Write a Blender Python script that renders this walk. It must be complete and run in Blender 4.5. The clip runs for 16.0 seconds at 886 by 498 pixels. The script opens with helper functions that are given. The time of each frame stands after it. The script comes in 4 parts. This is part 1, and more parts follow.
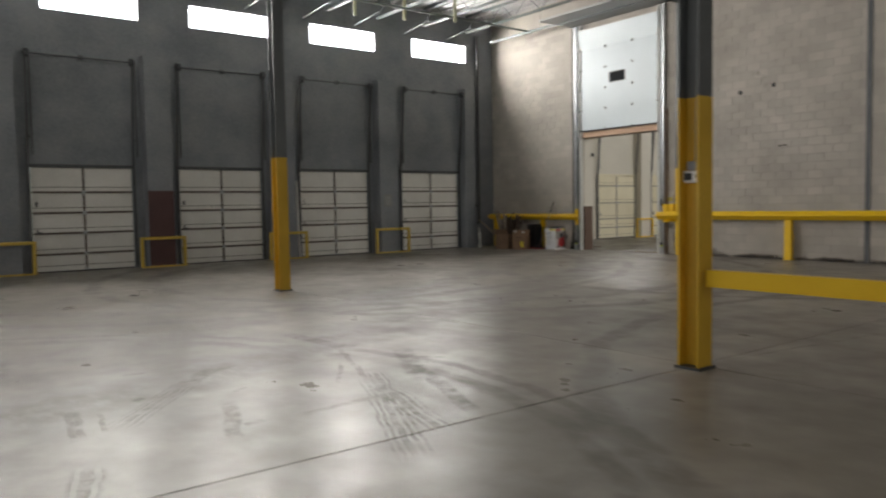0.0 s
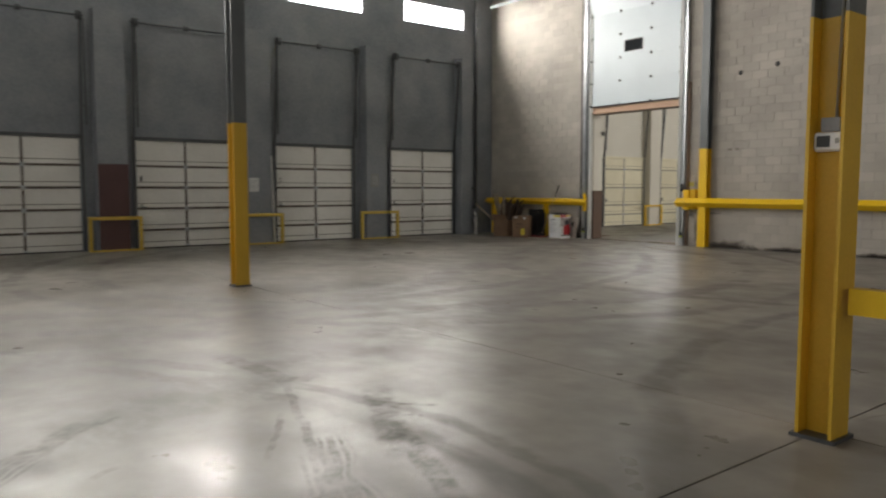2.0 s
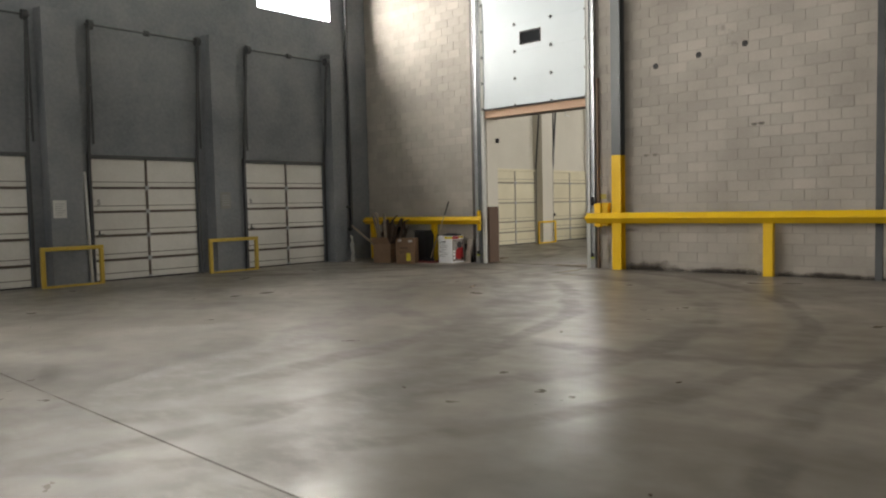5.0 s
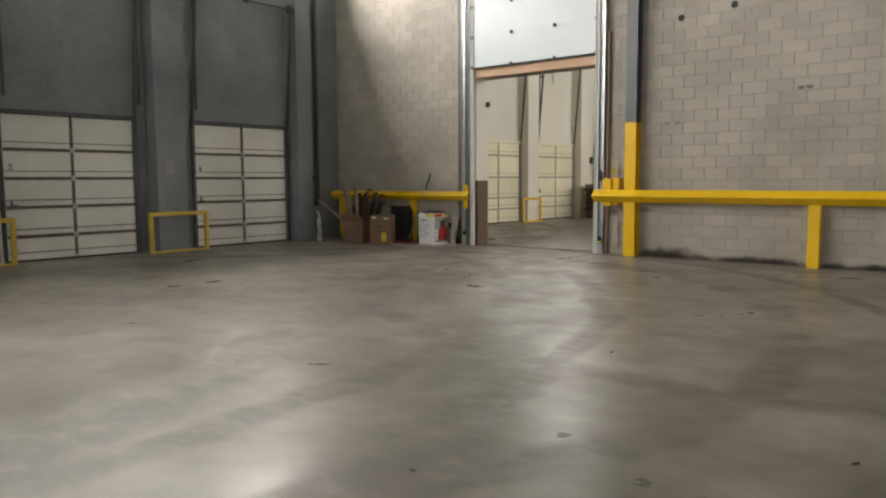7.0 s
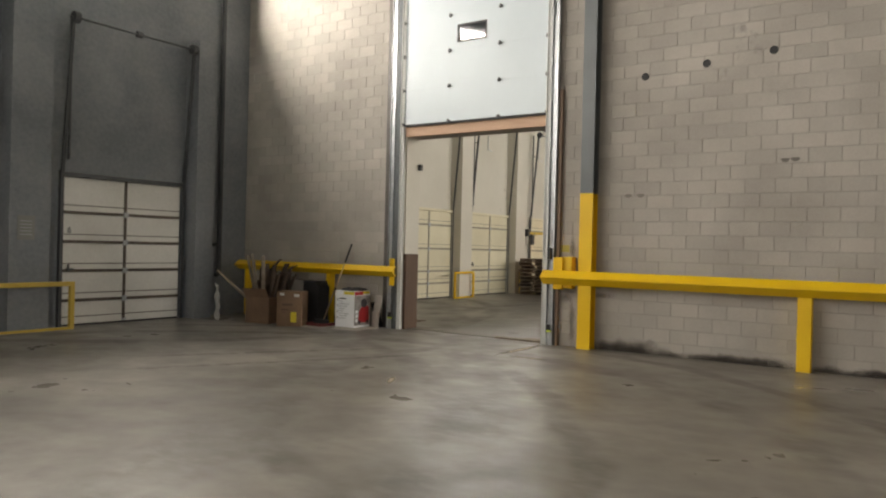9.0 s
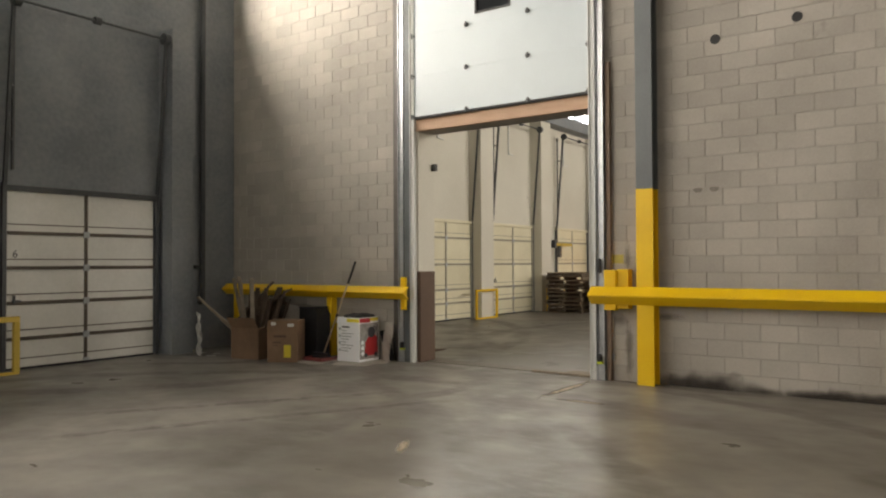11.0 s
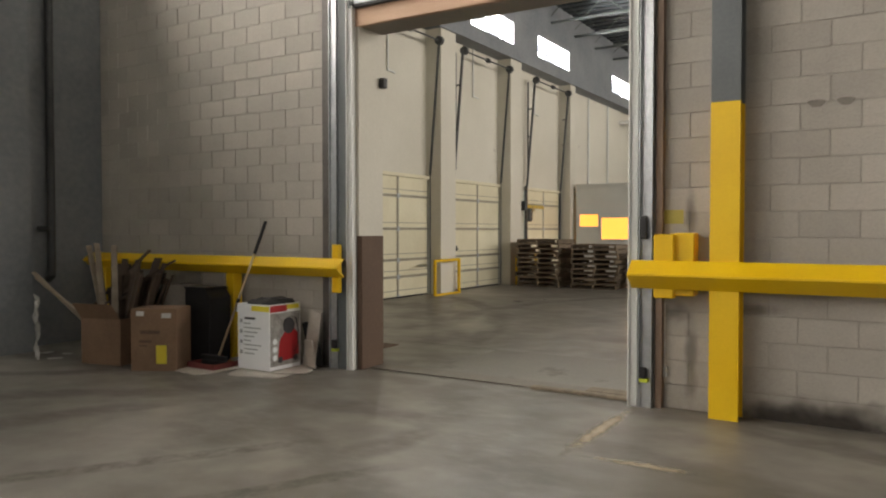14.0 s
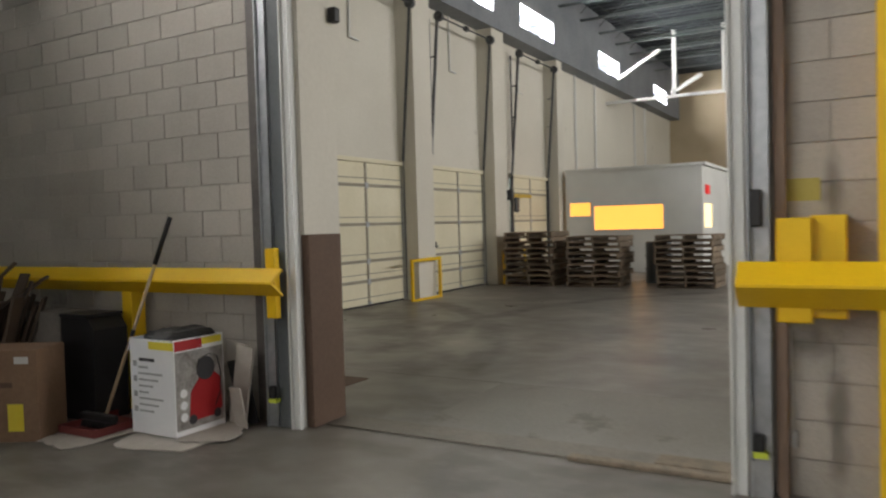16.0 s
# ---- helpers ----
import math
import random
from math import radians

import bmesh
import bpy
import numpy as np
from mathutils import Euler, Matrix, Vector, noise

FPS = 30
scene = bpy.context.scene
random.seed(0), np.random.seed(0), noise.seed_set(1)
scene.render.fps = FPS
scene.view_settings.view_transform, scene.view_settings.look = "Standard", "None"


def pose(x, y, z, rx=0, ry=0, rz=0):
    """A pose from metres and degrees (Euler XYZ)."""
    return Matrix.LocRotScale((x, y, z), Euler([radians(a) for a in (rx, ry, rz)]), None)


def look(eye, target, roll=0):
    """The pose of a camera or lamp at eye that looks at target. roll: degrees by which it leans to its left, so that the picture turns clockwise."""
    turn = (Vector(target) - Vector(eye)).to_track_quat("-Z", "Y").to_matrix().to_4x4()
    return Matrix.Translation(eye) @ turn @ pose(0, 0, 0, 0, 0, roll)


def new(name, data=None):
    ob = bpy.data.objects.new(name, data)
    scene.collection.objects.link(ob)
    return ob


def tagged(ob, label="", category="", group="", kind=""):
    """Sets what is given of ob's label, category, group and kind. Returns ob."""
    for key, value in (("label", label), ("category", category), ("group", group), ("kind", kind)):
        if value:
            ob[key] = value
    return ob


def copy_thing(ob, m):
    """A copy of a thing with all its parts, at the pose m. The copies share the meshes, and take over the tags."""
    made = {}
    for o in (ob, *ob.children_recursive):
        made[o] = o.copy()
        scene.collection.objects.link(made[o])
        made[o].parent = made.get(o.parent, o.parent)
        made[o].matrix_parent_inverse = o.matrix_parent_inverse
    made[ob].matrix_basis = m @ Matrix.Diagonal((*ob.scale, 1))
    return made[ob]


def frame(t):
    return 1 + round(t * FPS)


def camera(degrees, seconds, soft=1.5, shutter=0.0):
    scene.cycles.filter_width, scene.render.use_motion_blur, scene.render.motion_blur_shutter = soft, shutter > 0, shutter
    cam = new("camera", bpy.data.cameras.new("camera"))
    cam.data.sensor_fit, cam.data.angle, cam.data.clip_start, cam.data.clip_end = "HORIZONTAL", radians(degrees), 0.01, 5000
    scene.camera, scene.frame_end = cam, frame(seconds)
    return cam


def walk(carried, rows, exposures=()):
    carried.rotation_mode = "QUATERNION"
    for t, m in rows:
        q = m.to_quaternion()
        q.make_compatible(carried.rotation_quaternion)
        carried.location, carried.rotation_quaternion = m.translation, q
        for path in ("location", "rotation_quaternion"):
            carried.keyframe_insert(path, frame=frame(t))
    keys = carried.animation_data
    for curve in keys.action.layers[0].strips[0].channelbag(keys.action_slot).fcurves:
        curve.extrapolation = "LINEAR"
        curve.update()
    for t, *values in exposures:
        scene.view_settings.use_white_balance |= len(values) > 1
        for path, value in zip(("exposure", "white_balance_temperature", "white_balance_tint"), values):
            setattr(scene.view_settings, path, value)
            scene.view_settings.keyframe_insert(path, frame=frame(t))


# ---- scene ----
cam = camera(61.8, 16.0, soft=2.1, shutter=0.5)
PATH = [
    (0, (-0.215, -0.025, 1.52), (0.991, 1.566, 1.403), -1.0),
    (0.5, (0.117, 0.487, 1.509), (1.214, 2.156, 1.404), -1.1),
    (1, (0.486, 0.94, 1.48), (1.574, 2.614, 1.368), -1.3),
    (1.5, (0.814, 1.452, 1.481), (1.894, 3.129, 1.332), -0.2),
    (2, (1.232, 1.913, 1.471), (2.454, 3.488, 1.309), -0.0),
    (2.5, (1.573, 2.388, 1.488), (2.857, 3.913, 1.325), 0.3),
    (3, (1.965, 2.828, 1.532), (3.311, 4.3, 1.387), -0.1),
    (5.5, (3.903, 5.06, 1.471), (5.371, 6.413, 1.35), -1.3),
    (6, (4.227, 5.555, 1.502), (5.684, 6.919, 1.372), -0.2),
    (6.5, (4.594, 5.981, 1.493), (6.114, 7.275, 1.359), -0.5),
    (7, (5.076, 6.469, 1.44), (6.599, 7.751, 1.254), -0.3),
    (7.5, (5.48, 6.823, 1.45), (7.068, 8.015, 1.21), -0.4),
    (8, (5.944, 7.137, 1.48), (7.552, 8.315, 1.329), 0.4),
    (8.5, (6.409, 7.554, 1.557), (8.034, 8.72, 1.543), 1.5),
    (9, (6.913, 7.936, 1.566), (8.564, 9.065, 1.561), 1.4),
    (11.5, (9.309, 9.71, 1.529), (10.923, 10.892, 1.564), -0.9),
    (12, (9.819, 10.088, 1.508), (11.429, 11.275, 1.501), -1.3),
    (12.5, (10.269, 10.415, 1.511), (11.875, 11.607, 1.501), -1.1),
    (13, (10.776, 10.809, 1.499), (12.425, 11.939, 1.448), 0.3),
    (13.5, (11.352, 11.143, 1.481), (13.056, 12.189, 1.447), -1.0),
    (14, (11.829, 11.529, 1.482), (13.53, 12.581, 1.431), -0.0),
    (14.5, (12.359, 11.877, 1.459), (14.092, 12.873, 1.391), -1.2),
    (15, (12.813, 12.232, 1.448), (14.508, 13.29, 1.367), -1.4),
    (15.5, (13.33, 12.524, 1.438), (15.102, 13.447, 1.349), -2.2),
    (16, (13.843, 12.853, 1.463), (15.578, 13.845, 1.398), -1.6),
]
walk(cam, [(t, look(eye, target, roll)) for t, eye, target, roll in PATH],
     [(0.0, 0.08, 6400, 10), (1.5, 0.2, 6450, 10), (3.0, 0.27, 6500, 9), (5.5, 0.4, 6600, 9), (7.0, 0.5, 6650, 9), (8.0, 0.58, 6700, 10), (9.0, 0.42, 6800, 10), (11.5, 0.45, 7050, 10), (13.5, 0.45, 7000, 10), (14.5, 0.38, 6450, 10), (16.0, 0.3, 6300, 10)])
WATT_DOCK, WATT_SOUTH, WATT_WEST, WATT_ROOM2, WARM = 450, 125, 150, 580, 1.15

# ---- world and light ----
world = bpy.data.worlds.new("sky")
scene.world = world
world.use_nodes = True
wn = world.node_tree.nodes
sky = wn.new("ShaderNodeTexSky")
sky.sky_type, sky.sun_disc = "NISHITA", False
sky.sun_elevation, sky.sun_rotation = radians(40), radians(200)
world.node_tree.links.new(sky.outputs[0], wn["Background"].inputs[0])
wn["Background"].inputs[1].default_value = 0.1
sun = new("sun", bpy.data.lights.new("sun", "SUN"))
sun.data.energy, sun.data.angle, sun.data.color = 2.5, radians(0.5), (1.0, 0.96, 0.9)
sun.matrix_world = pose(0, 0, 30, 50, 0, 20)


def daylight_lamp(name, x, y, z, w, h, turn, watts, tint=(1.0, 0.945, 0.87), lean=0.0):
    """Daylight area lamp, for a window opening or for unseen added fill."""
    lamp = new(name, bpy.data.lights.new(name, "AREA"))
    lamp.data.shape, lamp.data.size, lamp.data.size_y = "RECTANGLE", w, h
    lamp.data.energy, lamp.data.color = watts, tint
    lamp.matrix_world = pose(x, y, z, 90 - lean, 0, turn)
    return lamp


# ---- the plan, in metres ----
DOCK, WALL, ROOF = 20.85, 18.05, 8.25          # door plane, block wall face, roof deck
UPPER, GLASS = 20.45, 20.80                    # upper wall face and its panes
WEST, SOUTH, FAR = -14.0, -14.0, 50.0
BACK = WALL + 0.38                             # far face of the block wall
SILL, HEAD = 6.47, 7.06
GLASS_1, SILL_1, HEAD_1 = 21.15, 6.61, 7.21    # the same for the first hall, whose upper wall is flush with its bays
DOOR_W, DOOR_H = 2.43, 2.66
DOORS = [-8.25, -4.58, -0.90, 2.78, 6.43, 10.11, 13.88]
DOORS_2 = [19.9, 23.80, 27.36, 31.50]
WINDOWS_2 = [21.2, 25.0, 28.7, 32.6, 39.0, 46.3]
OPEN_0, OPEN_1, OPEN_Z = 13.48, 16.42, 3.62    # the opening in the block wall
COLUMN_X, COLUMN_Y = 5.66, [3.94, 12.655, -4.85]
WIN_W = 2.33
WINDOWS_1 = [1.14 + (d + DOOR_W / 2 - 0.82) * 1.0155 for d in DOORS]

for x in WINDOWS_1:
    daylight_lamp("daylight_area", x, GLASS_1 + 0.06, (SILL_1 + HEAD_1) / 2, WIN_W, HEAD_1 - SILL_1, 180, WATT_DOCK, lean=12)
for x in WINDOWS_2:
    daylight_lamp("daylight_area", x, GLASS + 0.06, (SILL + HEAD) / 2, WIN_W, HEAD - SILL, 180, WATT_DOCK * 0.8, (1.0, 0.97, 0.93), lean=12)
# added fill lamps in unseen openings behind the walker and in the next hall
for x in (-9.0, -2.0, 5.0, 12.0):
    daylight_lamp("daylight_area", x, SOUTH - 0.26, 6.3, 3.6, 1.2, 0, WATT_SOUTH, (1.0, 0.93, 0.84))
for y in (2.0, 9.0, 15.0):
    daylight_lamp("daylight_area", WEST - 0.26, y, 6.3, 3.6, 1.2, -90, WATT_WEST, (1.0, 0.95, 0.88))
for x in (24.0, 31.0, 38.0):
    daylight_lamp("daylight_area", x, -0.26, 6.3, 3.6, 1.2, 0, WATT_ROOM2, (1.0, 0.95, 0.88))


# ---- materials ----
def shader(name, rough=0.6, metal=0.0):
    m = bpy.data.materials.new(name)
    m.use_nodes = True
    b = m.node_tree.nodes["Principled BSDF"]
    b.inputs["Roughness"].default_value, b.inputs["Metallic"].default_value = rough, metal
    return m, m.node_tree, b


def surface(name, a, b, rough=0.6, metal=0.0, grain=40.0, patch=1.3, relief=0.15, vary=0.0, stretch=(1, 1, 1), wear=None, rvar=0.15):
    """Two colours mixed by broad patches and fine grain, with relief; vary shifts each piece's brightness."""
    m, t, p = shader(name, rough, metal)
    N, L = t.nodes.new, t.links.new
    co = N("ShaderNodeTexCoord")
    mp = N("ShaderNodeMapping")
    mp.inputs["Scale"].default_value = stretch
    geo = N("ShaderNodeNewGeometry")
    L(geo.outputs["Position"], mp.inputs[0])
    n1, n2 = N("ShaderNodeTexNoise"), N("ShaderNodeTexNoise")
    n1.inputs["Scale"].default_value, n1.inputs["Detail"].default_value = patch, 5
    n2.inputs["Scale"].default_value, n2.inputs["Detail"].default_value = grain, 4
    L(mp.outputs[0], n1.inputs[0])
    L(mp.outputs[0], n2.inputs[0])
    add = N("ShaderNodeMath")
    add.operation = "MULTIPLY_ADD"
    L(n2.outputs[0], add.inputs[0])
    add.inputs[1].default_value = 0.45
    L(n1.outputs[0], add.inputs[2])
    ramp = N("ShaderNodeMapRange")
    ramp.inputs[1].default_value, ramp.inputs[2].default_value = 0.5, 0.95
    L(add.outputs[0], ramp.inputs[0])
    mix = N("ShaderNodeMix")
    mix.data_type = "RGBA"
    mix.inputs[6].default_value, mix.inputs[7].default_value = (*a, 1), (*b, 1)
    L(ramp.outputs[0], mix.inputs[0])
    colour = mix.outputs[2]
    if vary:
        oi = N("ShaderNodeObjectInfo")
        s = N("ShaderNodeMath")
        L(oi.outputs["Random"], s.inputs[0])
        L(geo.outputs["Random Per Island"], s.inputs[1])
        f = N("ShaderNodeMath")
        f.operation = "FRACT"
        L(s.outputs[0], f.inputs[0])
        r = N("ShaderNodeMapRange")
        r.inputs[3].default_value, r.inputs[4].default_value = 1 - vary, 1 + vary
        L(f.outputs[0], r.inputs[0])
        hs = N("ShaderNodeHueSaturation")
        L(r.outputs[0], hs.inputs["Value"])
        L(colour, hs.inputs["Color"])
        colour = hs.outputs[0]
    if wear:
        n3 = N("ShaderNodeTexNoise")
        n3.inputs["Scale"].default_value, n3.inputs["Detail"].default_value, n3.inputs["Roughness"].default_value = wear[1], 8, 0.7
        L(mp.outputs[0], n3.inputs[0])
        r3 = N("ShaderNodeMapRange")
        r3.inputs[1].default_value, r3.inputs[2].default_value = wear[2], wear[2] + 0.06
        L(n3.outputs[0], r3.inputs[0])
        m3 = N("ShaderNodeMix")
        m3.data_type = "RGBA"
        L(r3.outputs[0], m3.inputs[0])
        L(colour, m3.inputs[6])
        m3.inputs[7].default_value = (*wear[0], 1)
        colour = m3.outputs[2]
    L(colour, p.inputs["Base Color"])
    if rvar:
        rr = N("ShaderNodeMapRange")
        rr.inputs[3].default_value, rr.inputs[4].default_value = max(0.02, rough - rvar), min(1, rough + rvar)
        L(n1.outputs[0], rr.inputs[0])
        L(rr.outputs[0], p.inputs["Roughness"])
    if relief:
        bp = N("ShaderNodeBump")
        bp.inputs["Strength"].default_value, bp.inputs["Distance"].default_value = relief, 0.01
        L(n2.outputs[0], bp.inputs["Height"])
        L(bp.outputs[0], p.inputs["Normal"])
    return m


def glow(name, colour, strength):
    m = bpy.data.materials.new(name)
    m.use_nodes = True
    p = m.node_tree.nodes["Principled BSDF"]
    p.inputs["Base Color"].default_value = (*colour, 1)
    p.inputs["Emission Color"].default_value, p.inputs["Emission Strength"].default_value = (*colour, 1), strength
    return m


def pane_material(name, gloss=0.08):
    m = bpy.data.materials.new(name)
    m.use_nodes = True
    t = m.node_tree
    out = t.nodes["Material Output"]
    t.nodes.remove(t.nodes["Principled BSDF"])
    a, b, mix = t.nodes.new("ShaderNodeBsdfTransparent"), t.nodes.new("ShaderNodeBsdfGlossy"), t.nodes.new("ShaderNodeMixShader")
    b.inputs["Roughness"].default_value = 0.05
    mix.inputs[0].default_value = gloss
    t.links.new(a.outputs[0], mix.inputs[1])
    t.links.new(b.outputs[0], mix.inputs[2])
    t.links.new(mix.outputs[0], out.inputs[0])
    return m


def floor_material():
    """Sealed concrete with worn gloss, mottling, forklift tyre marks and turning circles."""
    m, t, p = shader("sealed_concrete", 0.3)
    N, L = t.nodes.new, t.links.new
    geo = N("ShaderNodeNewGeometry")

    def noise_at(scale, detail, stretch=(1, 1, 1), turn=0.0, rough=0.6, warp=0.0):
        mp = N("ShaderNodeMapping")
        mp.inputs["Scale"].default_value, mp.inputs["Rotation"].default_value = stretch, (0, 0, turn)
        L(geo.outputs["Position"], mp.inputs[0])
        n = N("ShaderNodeTexNoise")
        n.inputs["Scale"].default_value, n.inputs["Detail"].default_value, n.inputs["Roughness"].default_value = scale, detail, rough
        n.inputs["Distortion"].default_value = warp
        L(mp.outputs[0], n.inputs[0])
        return n.outputs[0]

    def span(v, a, b, lo=0.0, hi=1.0):
        r = N("ShaderNodeMapRange")
        r.interpolation_type = "SMOOTHSTEP"
        for k, value in zip((1, 2, 3, 4), (a, b, lo, hi)):
            r.inputs[k].default_value = value
        L(v, r.inputs[0])
        return r.outputs[0]

    def math2(op, a, b):
        n = N("ShaderNodeMath")
        n.operation = op
        for k, v in enumerate((a, b)):
            if isinstance(v, (int, float)):
                n.inputs[k].default_value = v
            else:
                L(v, n.inputs[k])
        return n.outputs[0]

    def blend(f, a, b):
        n = N("ShaderNodeMix")
        n.data_type = "RGBA"
        L(f, n.inputs[0])
        for k, v in ((6, a), (7, b)):
            if isinstance(v, tuple):
                n.inputs[k].default_value = (*v, 1)
            else:
                L(v, n.inputs[k])
        return n.outputs[2]

    broad, mid, fine = noise_at(0.35, 4), noise_at(1.5, 5, rough=0.5), noise_at(45, 3)
    colour = blend(span(broad, 0.35, 0.68), (0.195, 0.179, 0.155), (0.34, 0.315, 0.28))
    colour = blend(span(mid, 0.38, 0.72, 0, 0.5), colour, (0.11, 0.098, 0.082))
    # tyre marks that sweep between the opening and the docks
    marks = None
    sep = N("ShaderNodeSeparateXYZ")
    L(geo.outputs["Position"], sep.inputs[0])
    wander = span(noise_at(0.7, 3), 0.2, 0.8, -0.12, 0.12)
    for cx, cy, rad, wide in ARCS:
        dx, dy = math2("SUBTRACT", sep.outputs[0], cx), math2("SUBTRACT", sep.outputs[1], cy)
        d = math2("SQRT", math2("ADD", math2("MULTIPLY", dx, dx), math2("MULTIPLY", dy, dy)), 0)
        off = math2("ABSOLUTE", math2("SUBTRACT", math2("ADD", d, wander), rad), 0)
        ring = span(off, wide * 0.3, wide * 0.95, 1, 0)
        marks = ring if marks is None else math2("MAXIMUM", marks, ring)
    marks = math2("MULTIPLY", marks, math2("MULTIPLY", span(noise_at(0.9, 2), 0.25, 0.6), span(noise_at(9.0, 4, (1, 0.5, 1), 0.6), 0.25, 0.6, 0.45, 1.0)))
    colour = blend(math2("MULTIPLY", marks, 0.55), colour, (0.09, 0.082, 0.071))
    # soft streaks along the lanes
    streak = span(noise_at(1.1, 4, (1, 0.16, 1), 0.75, 0.5, 0.3), 0.45, 0.75)
    colour = blend(math2("MULTIPLY", streak, 0.5), colour, (0.12, 0.107, 0.09))
    # straight skids
    skids = None
    sway = span(noise_at(2.2, 2), 0.2, 0.8, -0.022, 0.022)
    for cx, cy, turn, long, wide, lines, combs in SKIDS:
        dx, dy = math2("SUBTRACT", sep.outputs[0], cx), math2("SUBTRACT", sep.outputs[1], cy)
        c, s = math.cos(turn), math.sin(turn)
        u = math2("ABSOLUTE", math2("ADD", math2("MULTIPLY", dx, c), math2("MULTIPLY", dy, s)), 0)
        v = math2("ABSOLUTE", math2("SUBTRACT", math2("ADD", math2("MULTIPLY", dy, c), sway), math2("MULTIPLY", dx, s)), 0)
        k = math2("MULTIPLY", span(u, long * 0.3, long * 0.5, 1, 0), span(v, wide * 0.3, wide * 0.55, 1, 0))
        for count, way, size in ((lines, v, wide), (combs, u, long)):
            if count:
                k = math2("MULTIPLY", k, span(math2("SINE", math2("MULTIPLY", way, 2 * math.pi * count / size), 0), -0.5, 0.4))
        skids = k if skids is None else math2("MAXIMUM", skids, k)
    skids = math2("MULTIPLY", skids, span(noise_at(7.0, 5, rough=0.7), 0.3, 0.72))
    colour = blend(math2("MULTIPLY", skids, 0.62), colour, (0.07, 0.064, 0.056))
    dust = span(noise_at(0.8, 4, (1, 0.5, 1), 0.9), 0.5, 0.85)
    colour = blend(math2("MULTIPLY", dust, 0.45), colour, (0.29, 0.272, 0.242))
    # grain and scuffs at hand size
    speck = noise_at(6.0, 4, (1, 0.8, 1), 0.75, 0.55)
    colour = blend(span(speck, 0.3, 0.8, 0, 0.25), colour, (0.10, 0.09, 0.077))
    L(colour, p.inputs["Base Color"])
    gl = math2("ADD", span(noise_at(0.8, 3, (1, 0.7, 1), 0.4, 0.5, 0.0), 0.25, 0.75, FLOOR_R0, FLOOR_R1), math2("ADD", math2("ADD", math2("MULTIPLY", skids, 0.14), math2("MULTIPLY", marks, 0.1)), span(noise_at(3.2, 4, (1, 0.8, 1), 0.75, 0.5), 0.25, 0.75, -0.05, 0.06)))
    L(gl, p.inputs["Roughness"])
    p.inputs["Specular IOR Level"].default_value = 0.34
    bp = N("ShaderNodeBump")
    bp.inputs["Strength"].default_value, bp.inputs["Distance"].default_value = 0.1, 0.003
    L(fine, bp.inputs["Height"])
    L(bp.outputs[0], p.inputs["Normal"])
    return m


ARCS = [(-17.7, 64.1, 58.7, 0.6), (-17.7, 64.1, 60.7, 0.7), (10.4, 14.4, 6.36, 0.28), (10.4, 14.4, 7.5, 0.2), (7.5, 19.5, 9.3, 0.3), (7.5, 19.5, 10.4, 0.22), (15.5, 9.0, 5.6, 0.25),
        (-1.5, 5.2, 5.2, 0.16), (-1.5, 5.2, 5.55, 0.12), (9.5, -1.0, 7.2, 0.2), (24.0, 12.0, 6.0, 0.3), (19.0, 24.5, 8.2, 0.3)]
SKIDS = []
# ends, width, stripes along and across the tread
for ax, ay, bx, by, wide, lines, combs in (
        (3.63, 8.27, 3.72, 7.0, 0.2, 0, 0), (3.62, 7.2, 3.88, 6.98, 0.16, 0, 0), (3.66, 7.0, 3.12, 5.45, 0.07, 0, 0), (3.3, 6.3, 2.9, 5.6, 0.05, 0, 0),
        (3.2, 5.55, 2.3, 3.6, 0.3, 6, 0), (3.1, 5.3, 2.75, 3.9, 0.28, 5, 0), (3.35, 5.75, 3.0, 5.0, 0.22, 5, 0), (3.75, 5.6, 3.22, 4.15, 0.17, 0, 0), (3.0, 5.0, 2.2, 4.9, 0.1, 0, 0),
        (3.86, 5.84, 4.0, 5.70, 0.1, 0, 3), (4.02, 6.05, 4.25, 5.85, 0.06, 0, 0), (4.15, 6.5, 3.5, 5.2, 0.24, 0, 0),
        (1.85, 6.45, 1.05, 5.45, 0.3, 6, 0), (2.3, 6.95, 1.8, 6.4, 0.22, 0, 0), (0.87, 6.1, 0.76, 5.3, 0.2, 2, 0), (1.02, 5.95, 0.95, 5.4, 0.05, 0, 0), (0.7, 4.7, 0.5, 4.0, 0.2, 3, 0),
        (1.7, 7.15, 1.5, 7.2, 0.09, 0, 0), (1.42, 6.2, 1.32, 6.14, 0.08, 0, 0), (1.92, 4.95, 1.76, 4.92, 0.1, 0, 0), (2.45, 6.9, 2.3, 6.8, 0.06, 0, 0), (2.2, 6.0, 2.05, 5.9, 0.06, 0, 0), (1.9, 5.6, 1.6, 4.7, 0.14, 0, 0),
        (5.64, 8.1, 5.72, 7.2, 0.035, 0, 0), 
        (12.8, 16.9, 15.8, 15.0, 0.2, 0, 0), (12.0, 16.2, 15.6, 14.2, 0.18, 0, 0), (6.2, 3.92, 8.9, 3.55, 0.03, 0, 0)):
    SKIDS.append(((ax + bx) / 2, (ay + by) / 2, math.atan2(by - ay, bx - ax), math.hypot(bx - ax, by - ay) * 1.15, wide, lines, combs))
FLOOR_R0, FLOOR_R1 = 0.29, 0.41
concrete = floor_material()
block = surface("concrete_block", (0.34, 0.313, 0.276), (0.48, 0.447, 0.40), 0.85, grain=70, patch=0.8, relief=0.45, vary=0.08, wear=((0.27, 0.25, 0.22), 0.55, 0.66))
mortar = surface("mortar", (0.33, 0.303, 0.267), (0.43, 0.40, 0.355), 0.9, grain=90, relief=0.3)
